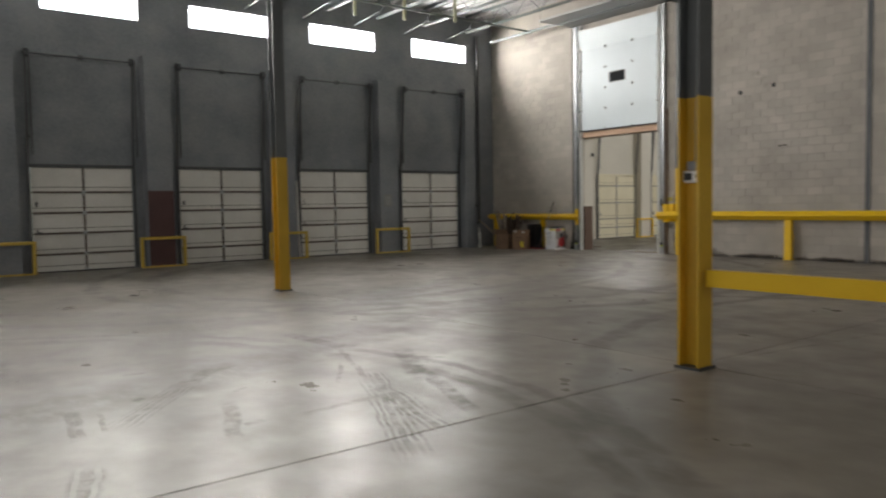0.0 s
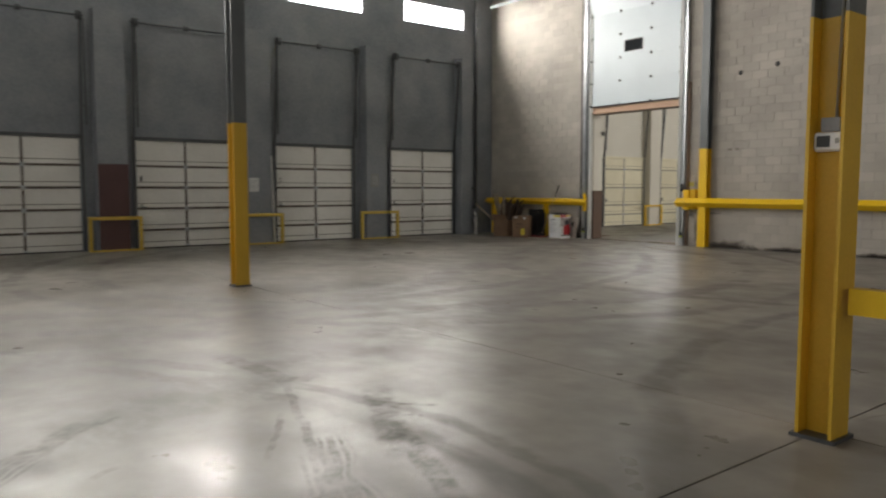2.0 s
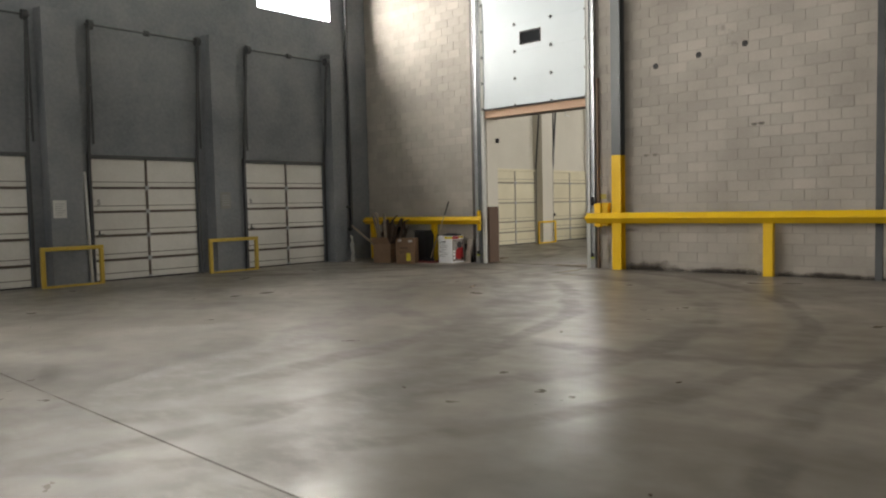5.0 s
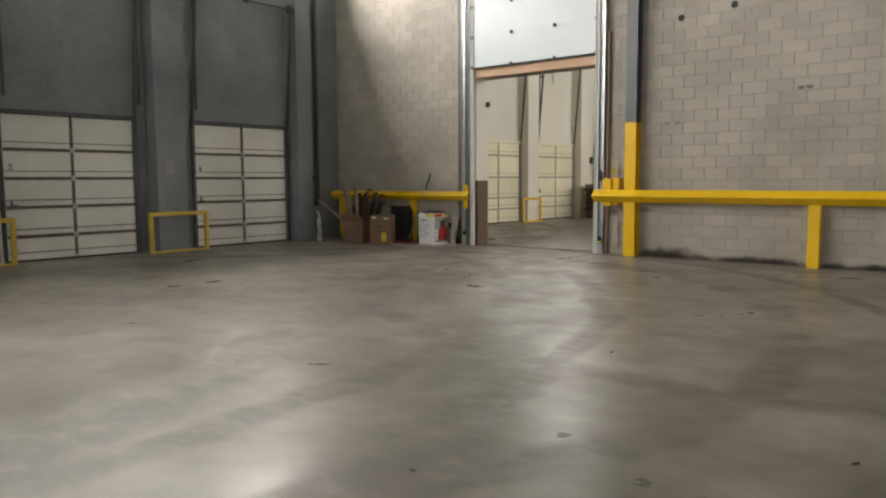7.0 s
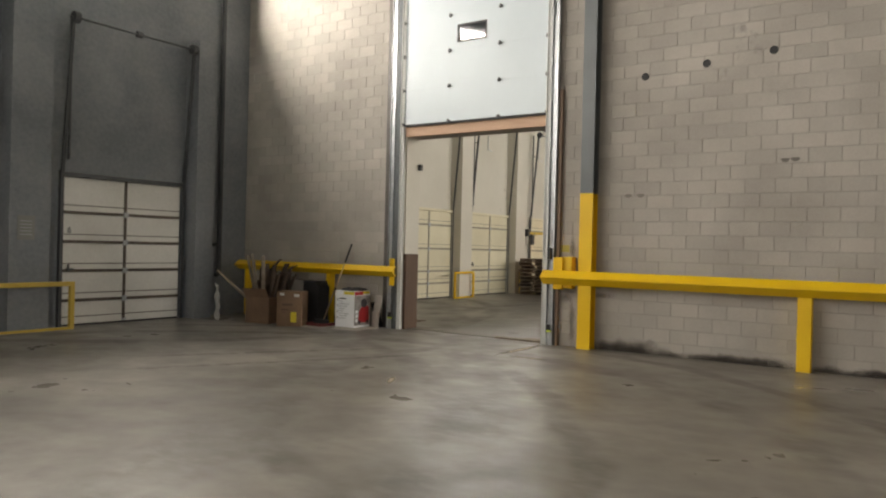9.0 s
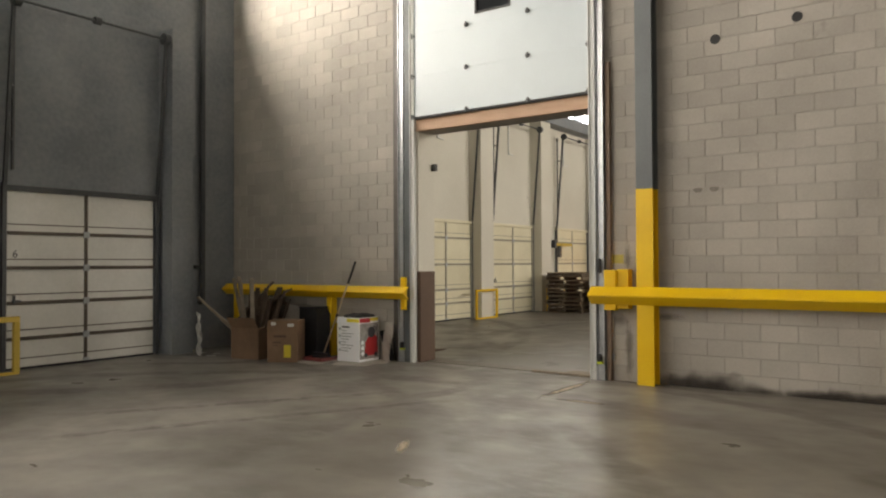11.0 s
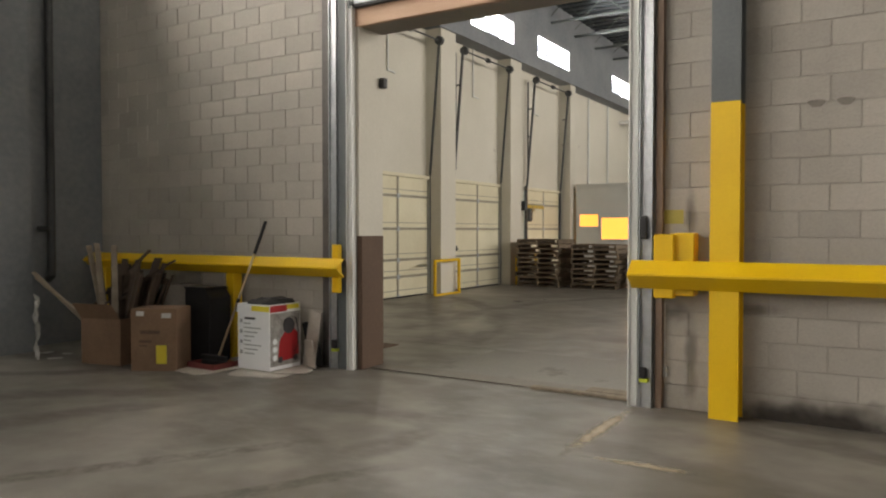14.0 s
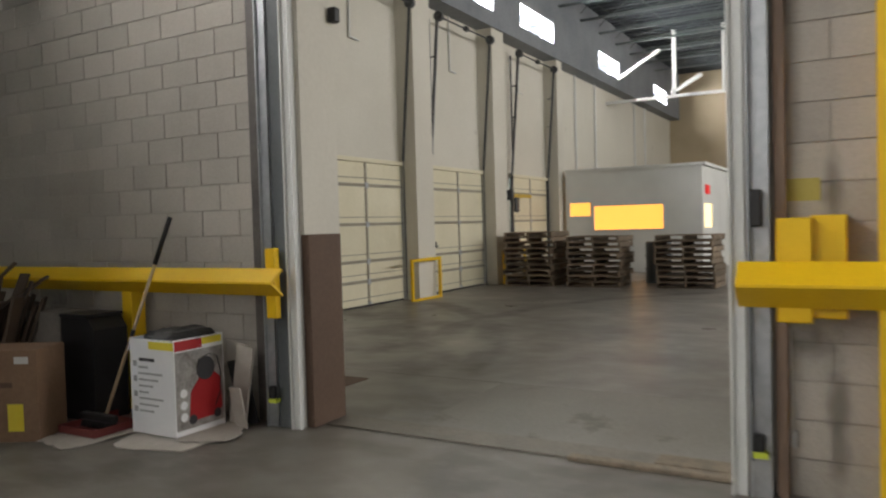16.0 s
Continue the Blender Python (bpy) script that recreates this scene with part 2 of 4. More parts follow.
grey_wall = surface("grey_painted_concrete", (0.17, 0.184, 0.207), (0.275, 0.288, 0.307), 0.7, grain=14, patch=0.9, relief=0.2)
cream_wall = surface("cream_painted_concrete", (0.62, 0.59, 0.51), (0.72, 0.69, 0.61), 0.65, grain=25, patch=0.5, relief=0.15, wear=((0.45, 0.42, 0.36), 0.7, 0.66))
maroon = surface("maroon_paint", (0.075, 0.035, 0.035), (0.12, 0.06, 0.055), 0.6, relief=0.2)
plain_wall = surface("plain_wall", (0.22, 0.20, 0.17), (0.28, 0.26, 0.23), 0.85)
deck_paint = surface("roof_deck_paint", (0.36, 0.37, 0.37), (0.46, 0.46, 0.455), 0.6, relief=0.1)
joist_paint = surface("joist_paint", (0.10, 0.12, 0.12), (0.16, 0.175, 0.17), 0.55, relief=0.1)
white_door = surface("white_door_paint", (0.68, 0.67, 0.63), (0.80, 0.79, 0.75), 0.5, grain=18, patch=1.1, relief=0.08, vary=0.04, wear=((0.42, 0.40, 0.36), 1.6, 0.68))
cream_door = surface("cream_door_paint", (0.68, 0.63, 0.46), (0.78, 0.73, 0.56), 0.5, grain=18, patch=1.1, relief=0.08, vary=0.03, wear=((0.40, 0.37, 0.28), 1.6, 0.7))
cool_door = surface("white_steel_skin", (0.54, 0.61, 0.65), (0.62, 0.69, 0.73), 0.42, grain=60, patch=0.8, relief=0.05)
dark_seal = surface("dark_rubber", (0.02, 0.02, 0.022), (0.045, 0.045, 0.045), 0.8)
steel = surface("galvanised_steel", (0.38, 0.40, 0.42), (0.55, 0.57, 0.59), 0.42, 0.85, grain=25, patch=6, relief=0.05)
dark_steel = surface("dark_steel", (0.06, 0.065, 0.07), (0.11, 0.115, 0.12), 0.5, 0.3, relief=0.08)
grey_steel = surface("grey_painted_steel", (0.10, 0.112, 0.118), (0.15, 0.165, 0.172), 0.45, grain=40, relief=0.06)
yellow = surface("safety_yellow", (0.80, 0.49, 0.004), (0.88, 0.57, 0.008), 0.42, grain=50, patch=2.0, relief=0.05, wear=((0.30, 0.19, 0.03), 2.2, 0.70))
column_yellow = surface("column_yellow", (0.60, 0.37, 0.025), (0.72, 0.46, 0.045), 0.45, grain=50, patch=1.6, relief=0.06, wear=((0.17, 0.11, 0.035), 2.4, 0.66))
old_yellow = surface("worn_yellow", (0.52, 0.36, 0.05), (0.66, 0.47, 0.08), 0.5, grain=50, patch=2.5, relief=0.06, wear=((0.16, 0.13, 0.09), 3.0, 0.63))
lumber = surface("pink_lumber", (0.52, 0.33, 0.22), (0.64, 0.44, 0.31), 0.7, grain=30, patch=2, relief=0.15, stretch=(6, 0.6, 6))
brown_stud = surface("brown_lumber", (0.17, 0.115, 0.08), (0.27, 0.19, 0.14), 0.7, grain=30, patch=2, relief=0.15, stretch=(6, 6, 0.6))
brown_panel = surface("brown_plywood", (0.10, 0.058, 0.038), (0.145, 0.09, 0.06), 0.7, grain=30, relief=0.1)
card = surface("corrugated_card", (0.19, 0.115, 0.068), (0.27, 0.17, 0.105), 0.8, grain=35, patch=2.5, relief=0.1)
wet_card_dark = surface("dusty_grey_card", (0.17, 0.15, 0.13), (0.25, 0.225, 0.2), 0.85, grain=30, patch=3, relief=0.1)
wet_card = surface("flattened_card", (0.42, 0.385, 0.34), (0.54, 0.50, 0.45), 0.75, grain=20, patch=3, relief=0.15)
dark_wood = surface("dark_scrap_wood", (0.06, 0.04, 0.028), (0.11, 0.075, 0.05), 0.7, grain=30, relief=0.2, stretch=(1, 1, 4))
dull_wood = surface("dull_split_wood", (0.20, 0.16, 0.12), (0.33, 0.28, 0.22), 0.7, grain=30, relief=0.15, stretch=(1, 1, 6))
pale_wood = surface("pale_wood", (0.42, 0.31, 0.19), (0.54, 0.42, 0.28), 0.6, grain=30, relief=0.15, stretch=(1, 1, 6))
pallet_wood = surface("weathered_pallet_wood", (0.13, 0.10, 0.07), (0.26, 0.20, 0.14), 0.8, grain=35, patch=3, relief=0.25, vary=0.35)
black = surface("black_plastic", (0.012, 0.012, 0.013), (0.025, 0.025, 0.027), 0.45, relief=0.05)
white_print = surface("white_print", (0.82, 0.83, 0.85), (0.88, 0.89, 0.91), 0.45, relief=0.03)
ink = surface("dark_ink", (0.03, 0.03, 0.035), (0.05, 0.05, 0.055), 0.6, relief=0)
red = surface("red_print", (0.36, 0.01, 0.015), (0.45, 0.018, 0.022), 0.4, relief=0.02)
grey_print = surface("grey_print", (0.30, 0.31, 0.32), (0.42, 0.43, 0.44), 0.5, relief=0.02)
yellow_print = surface("yellow_print", (0.75, 0.6, 0.03), (0.8, 0.68, 0.06), 0.5, relief=0.02)
clear_wrap = surface("clear_wrap", (0.5, 0.5, 0.48), (0.7, 0.7, 0.68), 0.2, relief=0.3)
paper = surface("white_paper", (0.62, 0.62, 0.60), (0.72, 0.72, 0.70), 0.7, relief=0.05)
office_wall = surface("office_panel", (0.66, 0.67, 0.65), (0.75, 0.76, 0.74), 0.6, relief=0.05)
far_wall = surface("far_wall", (0.42, 0.34, 0.22), (0.55, 0.46, 0.32), 0.8, patch=0.5)
warm_glass = glow("lit_office_window", (1.0, 0.44, 0.07), WARM)
pale_glow = glow("lit_office_door", (1.0, 0.78, 0.4), WARM)
red_sign = glow("red_exit_sign", (0.6, 0.02, 0.02), 0.5)
pane_glass = pane_material("window_glass")
sky_glow = glow("overcast_sky", (0.93, 0.97, 1.0), 5.0)
dark_glass = surface("dark_glazing", (0.02, 0.022, 0.025), (0.03, 0.032, 0.035), 0.4, relief=0, rvar=0)
mirror_glass = surface("clean_dark_glazing", (0.02, 0.022, 0.025), (0.03, 0.032, 0.035), 0.03, relief=0, rvar=0)
lime = surface("lime_tape", (0.55, 0.65, 0.05), (0.6, 0.7, 0.08), 0.5, relief=0.02)


# ---- building blocks of meshes ----
def boxes(*spans, bevel=0.0):
    """A bmesh of boxes, each (x0, x1, y0, y1, z0, z1)."""
    bm = bmesh.new()
    for x0, x1, y0, y1, z0, z1 in spans:
        bmesh.ops.create_cube(bm, size=1, matrix=Matrix.Translation(((x0 + x1) / 2, (y0 + y1) / 2, (z0 + z1) / 2)) @ Matrix.Diagonal((x1 - x0, y1 - y0, z1 - z0, 1)))
    if bevel:
        bmesh.ops.bevel(bm, geom=bm.edges[:], offset=bevel, segments=1, affect="EDGES")
    return bm


def rod(bm, a, b, r, sides=8, r2=None):
    """Add a round bar from a to b."""
    a, b = Vector(a), Vector(b)
    d = b - a
    m = Matrix.Translation((a + b) / 2) @ d.to_track_quat("Z", "Y").to_matrix().to_4x4()
    bmesh.ops.create_cone(bm, cap_ends=True, segments=sides, radius1=r, radius2=r if r2 is None else r2, depth=d.length, matrix=m)
    return bm


def bar(bm, a, b, w, h):
    """Add a rectangular bar from a to b."""
    a, b = Vector(a), Vector(b)
    d = b - a
    m = Matrix.Translation((a + b) / 2) @ d.to_track_quat("Z", "Y").to_matrix().to_4x4() @ Matrix.Diagonal((w, h, d.length, 1))
    bmesh.ops.create_cube(bm, size=1, matrix=m)
    return bm


def extrude(points, axis, a, b):
    """A prism: a closed outline of (u, v) pulled along an axis from a to b."""
    bm = bmesh.new()
    put = {"x": lambda u, v, w: (w, u, v), "y": lambda u, v, w: (u, w, v), "z": lambda u, v, w: (u, v, w)}[axis]
    lo, hi = [bm.verts.new(put(u, v, a)) for u, v in points], [bm.verts.new(put(u, v, b)) for u, v in points]
    n = len(points)
    for k in range(n):
        bm.faces.new((lo[k], lo[(k + 1) % n], hi[(k + 1) % n], hi[k]))
    bm.faces.new(lo[::-1])
    bm.faces.new(hi)
    bmesh.ops.recalc_face_normals(bm, faces=bm.faces[:])
    return bm


def mesh_of(name, bm, material, smooth=False):
    me = bpy.data.meshes.new(name)
    bm.to_mesh(me)
    bm.free()
    me.materials.append(material)
    if smooth:
        for f in me.polygons:
            f.use_smooth = True
    return me


def part(name, bm, material, parent, label="", m=None, smooth=False):
    """One mesh under a thing or under a part."""
    ob = new(name, bm if isinstance(bm, bpy.types.Mesh) else mesh_of(name, bm, material, smooth))
    ob.parent = parent
    if m is not None:
        ob.matrix_basis = m
    return tagged(ob, label)


def thing(name, m, label, category, group="", kind=""):
    ob = new(name)
    ob.empty_display_size = 0.1
    ob.matrix_basis = m
    return tagged(ob, label, category, group, kind)


def solid(name, bm, material, label, category, group="", kind=""):
    return tagged(new(name, mesh_of(name, bm, material)), label, category, group, kind)


def lettering(text, size, material, m, parent, name="number"):
    cu = bpy.data.curves.new(name, "FONT")
    cu.body, cu.size, cu.extrude, cu.align_x = text, size, 0.002, "CENTER"
    tmp = bpy.data.objects.new(name, cu)
    scene.collection.objects.link(tmp)
    bpy.context.view_layer.update()
    me = bpy.data.meshes.new_from_object(tmp.evaluated_get(bpy.context.evaluated_depsgraph_get()))
    bpy.data.objects.remove(tmp)
    me.materials.clear()
    me.materials.append(material)
    ob = new(name, me)
    ob.parent, ob.matrix_basis = parent, m
    return ob


# ---- floor ----
solid("ground", boxes((-60, 120, -60, 21.2, -0.6, -0.12)), mortar, "packed ground under the slabs", "ground", kind="structure")
floor = tagged(new("floor"), "sealed grey concrete slab floor with tyre marks", "floor", kind="structure")
part("joint_bed", boxes((WEST, FAR, SOUTH, 21.1, -0.12, -0.02)), dark_seal, floor)
XS = [WEST, -6.2, 5.755, WALL + 0.13, 19.96, 31.0, FAR]
YS = [SOUTH, -4.8, 3.988, 21.1]
J = 0.005
for x0, x1 in zip(XS, XS[1:]):
    for y0, y1 in zip(YS, YS[1:]):
        part("slab", boxes((x0 + J, x1 - J, y0 + J, y1 - J, -0.1, 0), bevel=0.003), concrete, floor)


# ---- walls ----
def wall_with_holes(x0, x1, z0, z1, holes):
    """Spans of a wall along x with rectangular holes (x0, x1, z0, z1), cut in strips."""
    cuts = sorted({x0, x1, *[h[0] for h in holes], *[h[1] for h in holes]})
    out = []
    for a, b in zip(cuts, cuts[1:]):
        mid, low = (a + b) / 2, z0
        for h in sorted((h for h in holes if h[0] < mid < h[1]), key=lambda h: h[2]):
            if h[2] > low:
                out.append((a, b, low, h[2]))
            low = h[3]
        if low < z1:
            out.append((a, b, low, z1))
    return out


RECESS = DOCK + 0.06
LEDGE = 6.1
for name, x0, x1, doors, wins, face, glass, sill, head, paint, words in (
        ("wall_dock", WEST, WALL + 0.19, DOORS, WINDOWS_1, RECESS, GLASS_1, SILL_1, HEAD_1, grey_wall, "grey painted dock wall with recessed door bays"),
        ("wall_dock_beyond", WALL + 0.19, FAR, DOORS_2, WINDOWS_2, UPPER, GLASS, SILL, HEAD, cream_wall, "cream painted dock wall with recessed door bays")):
    w = tagged(new(name), words, "wall", kind="structure")
    holes = [(d, d + DOOR_W, 0, DOOR_H) for d in doors]
    for a, b, c, d in wall_with_holes(x0, x1, 0, LEDGE + 0.02, holes):
        part("bay_wall", boxes((a, b, RECESS, RECESS + 0.35, c, d)), paint, w)
    holes = [(c - WIN_W / 2, c + WIN_W / 2, sill, head) for c in wins]
    for a, b, c, d in wall_with_holes(x0, x1, LEDGE + (0.02 if face == RECESS else 0), ROOF, holes):
        part("upper_wall", boxes((a, b, face, RECESS + 0.36, c, d)), grey_wall, w)
    for n, d in enumerate(doors):
        last = n + 1 == len(doors)
        px, pw = d + DOOR_W + (0.12 if last else 0.30 if paint is grey_wall else 0.03), 0.42 if last else 0.66
        if px + pw < x1:
            low, high = (5.62, 5.64) if paint is grey_wall else (LEDGE + 0.01, LEDGE + 0.01)
            part("pilaster", extrude([(UPPER + 0.06, 0), (RECESS + 0.01, 0), (RECESS + 0.01, high), (UPPER + 0.06, low)], "x", px, px + pw), paint, w)
    for c in wins:
        win = thing("window", pose(c, glass, sill), "bright frosted clerestory window high in the wall", "window", "clerestory windows", "structure")
        hw, hh = WIN_W / 2, head - sill
        part("window_frame", boxes((-hw, hw, -0.03, 0.03, 0, 0.04), (-hw, hw, -0.03, 0.03, hh - 0.04, hh), (-hw, -hw + 0.04, -0.03, 0.03, 0.04, hh - 0.04),
                                   (hw - 0.04, hw, -0.03, 0.03, 0.04, hh - 0.04)), steel, win)
        pane = part("pane", boxes((-hw + 0.04, hw - 0.04, -0.004, 0.004, 0.04, hh - 0.04)), pane_glass, win)
        pane.visible_shadow = False
    solid("backdrop", boxes((x0, x1, DOCK + 0.75, DOCK + 0.8, 5.4, 9.0)), sky_glow, "overcast white sky outside the windows", "sky", kind="structure")
maroon_x = DOORS[3] + DOOR_W + 0.30
solid("wall_paint_band", boxes((maroon_x - 0.01, maroon_x + 0.67, UPPER + 0.05, UPPER + 0.06, 0, 2.05)), maroon, "maroon painted lower part of a dock pier", "paint band", kind="structure")

# South and west walls are unseen; their high openings hold the added fill lamps.
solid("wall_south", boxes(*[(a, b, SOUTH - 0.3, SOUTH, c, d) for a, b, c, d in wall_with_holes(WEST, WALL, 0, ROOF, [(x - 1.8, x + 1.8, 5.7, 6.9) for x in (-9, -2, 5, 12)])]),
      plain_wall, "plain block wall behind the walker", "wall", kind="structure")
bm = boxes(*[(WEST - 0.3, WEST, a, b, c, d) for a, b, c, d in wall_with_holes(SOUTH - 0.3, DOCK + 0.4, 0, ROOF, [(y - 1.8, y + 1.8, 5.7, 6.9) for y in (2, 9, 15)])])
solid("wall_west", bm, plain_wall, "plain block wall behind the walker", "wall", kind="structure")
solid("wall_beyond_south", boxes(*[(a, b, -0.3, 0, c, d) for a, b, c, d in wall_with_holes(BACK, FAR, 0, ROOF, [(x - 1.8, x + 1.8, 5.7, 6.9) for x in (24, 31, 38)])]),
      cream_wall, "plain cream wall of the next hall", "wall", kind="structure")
solid("wall_far", boxes((FAR, FAR + 0.3, -0.3, DOCK + 0.4, 0, ROOF)), far_wall, "warm lit far wall of the next hall", "wall", kind="structure")

# roof: ribbed deck
bm = bmesh.new()
for k in range(int((BACK - WEST) / 0.4)):
    x = WEST + 0.4 * k
    bmesh.ops.create_cube(bm, size=1, matrix=Matrix.Translation((x + 0.2, (SOUTH + 21) / 2, ROOF + 0.06)) @ Matrix.Diagonal((0.4, 21 - SOUTH + 0.5, 0.08, 1)))
    bmesh.ops.create_cube(bm, size=1, matrix=Matrix.Translation((x + 0.12, (SOUTH + 21) / 2, ROOF)) @ Matrix.Diagonal((0.2, 21 - SOUTH + 0.5, 0.05, 1)))
solid("ceiling", bm, deck_paint, "light ribbed metal roof deck", "ceiling", kind="structure")
# same ribs as the first hall's deck, in a darker even blue-grey
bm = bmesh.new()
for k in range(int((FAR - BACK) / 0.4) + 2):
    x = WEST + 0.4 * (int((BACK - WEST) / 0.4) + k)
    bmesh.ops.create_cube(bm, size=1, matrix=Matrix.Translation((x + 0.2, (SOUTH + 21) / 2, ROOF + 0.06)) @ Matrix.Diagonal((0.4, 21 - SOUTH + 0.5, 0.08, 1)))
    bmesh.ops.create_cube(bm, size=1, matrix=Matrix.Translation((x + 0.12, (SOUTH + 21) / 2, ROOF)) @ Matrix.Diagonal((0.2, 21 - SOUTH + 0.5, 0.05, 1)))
solid("ceiling_beyond", bm, surface("dark_deck", (0.04, 0.05, 0.058), (0.08, 0.095, 0.105), 0.6, relief=0.1), "dark ribbed metal roof deck of the next hall", "ceiling", kind="structure")


# ---- roof steel ----
def open_web_joist(length, depth=0.55, step=0.6):
    bm = bmesh.new()
    for z in (0, -depth):
        for s in (-0.035, 0.035):
            bar(bm, (s, 0, z), (s, length, z), 0.03, 0.06)
    n = int(length / step)
    for k in range(n):
        a, b = (0, -depth) if k % 2 else (-depth, 0)
        rod(bm, (0, k * length / n, a), (0, (k + 1) * length / n, b), 0.014, 5)
    return mesh_of("roof_joist", bm, joist_paint)


jm = open_web_joist(8.7)
for k in range(17):
    for y in (3.95, 12.0):
        ob = new("roof_joist", jm)
        ob.matrix_basis = pose(WEST + 1.1 + 1.85 * k, y, ROOF - 0.06)
        tagged(ob, "dark open-web steel roof joist", "roof joist", "roof joists", "structure")
for k in range(15):
    ob = new("roof_joist", jm)
    ob.matrix_basis = pose(BACK + 1.0 + 1.85 * k, 12.0, ROOF - 0.06)
    tagged(ob, "dark open-web steel roof joist", "roof joist", "roof joists", "structure")
for y in (3.905, 12.655):
    solid("roof_girder", boxes((WEST, WALL, y - 0.1, y + 0.1, 7.45, 7.48), (WEST, WALL, y - 0.1, y + 0.1, 7.07, 7.1), (WEST, WALL, y - 0.01, y + 0.01, 7.1, 7.45)), joist_paint,
          "dark steel roof girder on the columns", "roof girder", "roof girders", "structure")


# ---- block wall with the big opening ----
wall_b = tagged(new("wall_block"), "tan concrete block wall with stains and bolt holes", "wall", kind="structure")
part("wall_core", boxes(*[(WALL + 0.007, BACK, a, b, c, d) for a, b, c, d in wall_with_holes(SOUTH, DOCK + 0.4, 0, ROOF, [(OPEN_0, OPEN_1, 0, OPEN_Z)])]), mortar, wall_b)
pale_rib = surface("tan_rib_steel", (0.26, 0.235, 0.18), (0.38, 0.35, 0.27), 0.55, patch=3)
rib_paint = surface("brown_rib_steel", (0.085, 0.07, 0.055), (0.15, 0.125, 0.10), 0.55, 0.2, patch=3)


# ---- dock doors ----
def dock_door(m, paint, number, label, shaft_z):
    door = thing("dock_door", m, label, "dock door", "dock doors", "")
    W, H = DOOR_W, DOOR_H
    seams = (0.0, 0.44, 0.97, 1.49, 2.01, H) if number else (0.0, 0.45, 0.82, 1.5, 2.22, H)
    for k in range(5):
        z0, z1 = seams[k] + 0.012, seams[k + 1] - 0.012
        if k == 0:
            z0 = 0.03
        sec = part("section", boxes((0.02, W - 0.02, 0, 0.045, z0, z1), bevel=0.006), paint, door)
        if k:
            part("rib", boxes((0.03, W - 0.03, -0.024, 0.002, z0 - 0.024, z0 + 0.03), bevel=0.004), rib_paint if number else pale_rib, sec)
        part("rib", boxes((0.03, W - 0.03, -0.012, 0.002, z0 + 0.125, z0 + 0.14)), rib_paint if number else pale_rib, sec)
        part("stile", boxes((W / 2 - 0.025, W / 2 + 0.025, -0.016, 0.002, z0 + 0.03, z1)), rib_paint if number else pale_rib, sec)
        part("hinge", boxes((W / 2 - 0.05, W / 2 + 0.05, -0.035, -0.015, z0 - 0.05 if k else z0, z0 + 0.05), bevel=0.004), steel, sec)
    part("bottom_seal", boxes((0.02, W - 0.02, 0, 0.045, 0.0, 0.03)), dark_seal, door)
    part("header", boxes((-0.06, W + 0.06, -0.05, 0.03, H - 0.01, H + 0.07), bevel=0.006), dark_steel if number else cream_door, door)
    for x in (-0.06, W):
        bm = boxes((x, x + 0.06, -0.06, -0.055, 0, H + 0.1), (x + (0 if x < 0 else 0.055), x + (0.005 if x < 0 else 0.06), -0.055, 0.02, 0, H + 0.1))
        part("track", bm, dark_steel, door)
        bm = bmesh.new()
        cx = x + 0.03
        bar(bm, (cx, -0.05, H + 0.1), (cx, -0.30, shaft_z), 0.05, 0.05)
        bar(bm, (cx + 0.12, -0.02, H + 0.3), (cx + 0.12, -0.02, shaft_z), 0.03, 0.04)
        for z in (3.4, 4.2, 5.0):
            bar(bm, (cx, -0.04 - 0.26 * (z - H) / (shaft_z - H), z), (cx + 0.12, -0.02, z), 0.02, 0.03)
        part("lift_track", bm, dark_steel, door)
    bm = rod(bmesh.new(), (-0.1, -0.32, shaft_z), (W + 0.1, -0.32, shaft_z), 0.02, 8)
    for x in (0.0, W, W / 2):
        rod(bm, (x - 0.05, -0.32, shaft_z), (x + 0.05, -0.32, shaft_z), 0.1 if x != W / 2 else 0.06, 12)
    part("torsion_shaft", bm, dark_steel, door, "dark torsion shaft with cable drums")
    bm = boxes((0.1, 0.22, -0.03, 0, 1.0, 1.03), (0.1, 0.13, -0.05, -0.03, 0.98, 1.1))
    part("lock_handle", bm, dark_steel, door)
    if len(number) == 1:
        lettering(number, 0.16, ink, pose(0.14, -0.004, 1.66, 90), door)
    elif number:
        part("number_mark", boxes((0.1, 0.15, -0.004, 0.001, 1.66, 1.78)), ink, door)
    return door


for n, x in enumerate(DOORS):
    if x > -3:
        dock_door(pose(x, DOCK, 0), white_door, "5" if n == 5 else "6" if n == 6 else "--", "white sectional dock door, closed, with dark ribs", 5.4)
    else:
        dock_door(pose(x, DOCK, 0), white_door, "--", "white sectional dock door, closed, with dark ribs", 5.4)
for x in DOORS_2:
    dock_door(pose(x, DOCK, 0), cream_door, "", "cream sectional dock door, closed", 5.8)


def safety_barrier(m, w, paint, t=0.08):
    g = thing("safety_barrier", m, "worn yellow tube guard frame on the floor between doors", "safety barrier", "dock barriers")
    part("crossbar", boxes((0, w, -t / 2, t / 2, 0.82 - t, 0.82), bevel=0.008), paint, g)
    for x in (0.0, w - t):
        part("post", boxes((x, x + t, -t / 2, t / 2, 0.0, 0.82 - t), bevel=0.008), paint, g)
    part("base_bar", boxes((t, w - t, -0.03, 0.03, 0.0, 0.04)), paint, g)


for a, b in zip(DOORS, DOORS[1:]):
    safety_barrier(pose(a + DOOR_W + 0.02, UPPER - 0.05, 0), b - a - DOOR_W - 0.02, old_yellow)
safety_barrier(pose(25.8, UPPER - 0.05, 0), 1.12, yellow, 0.06)
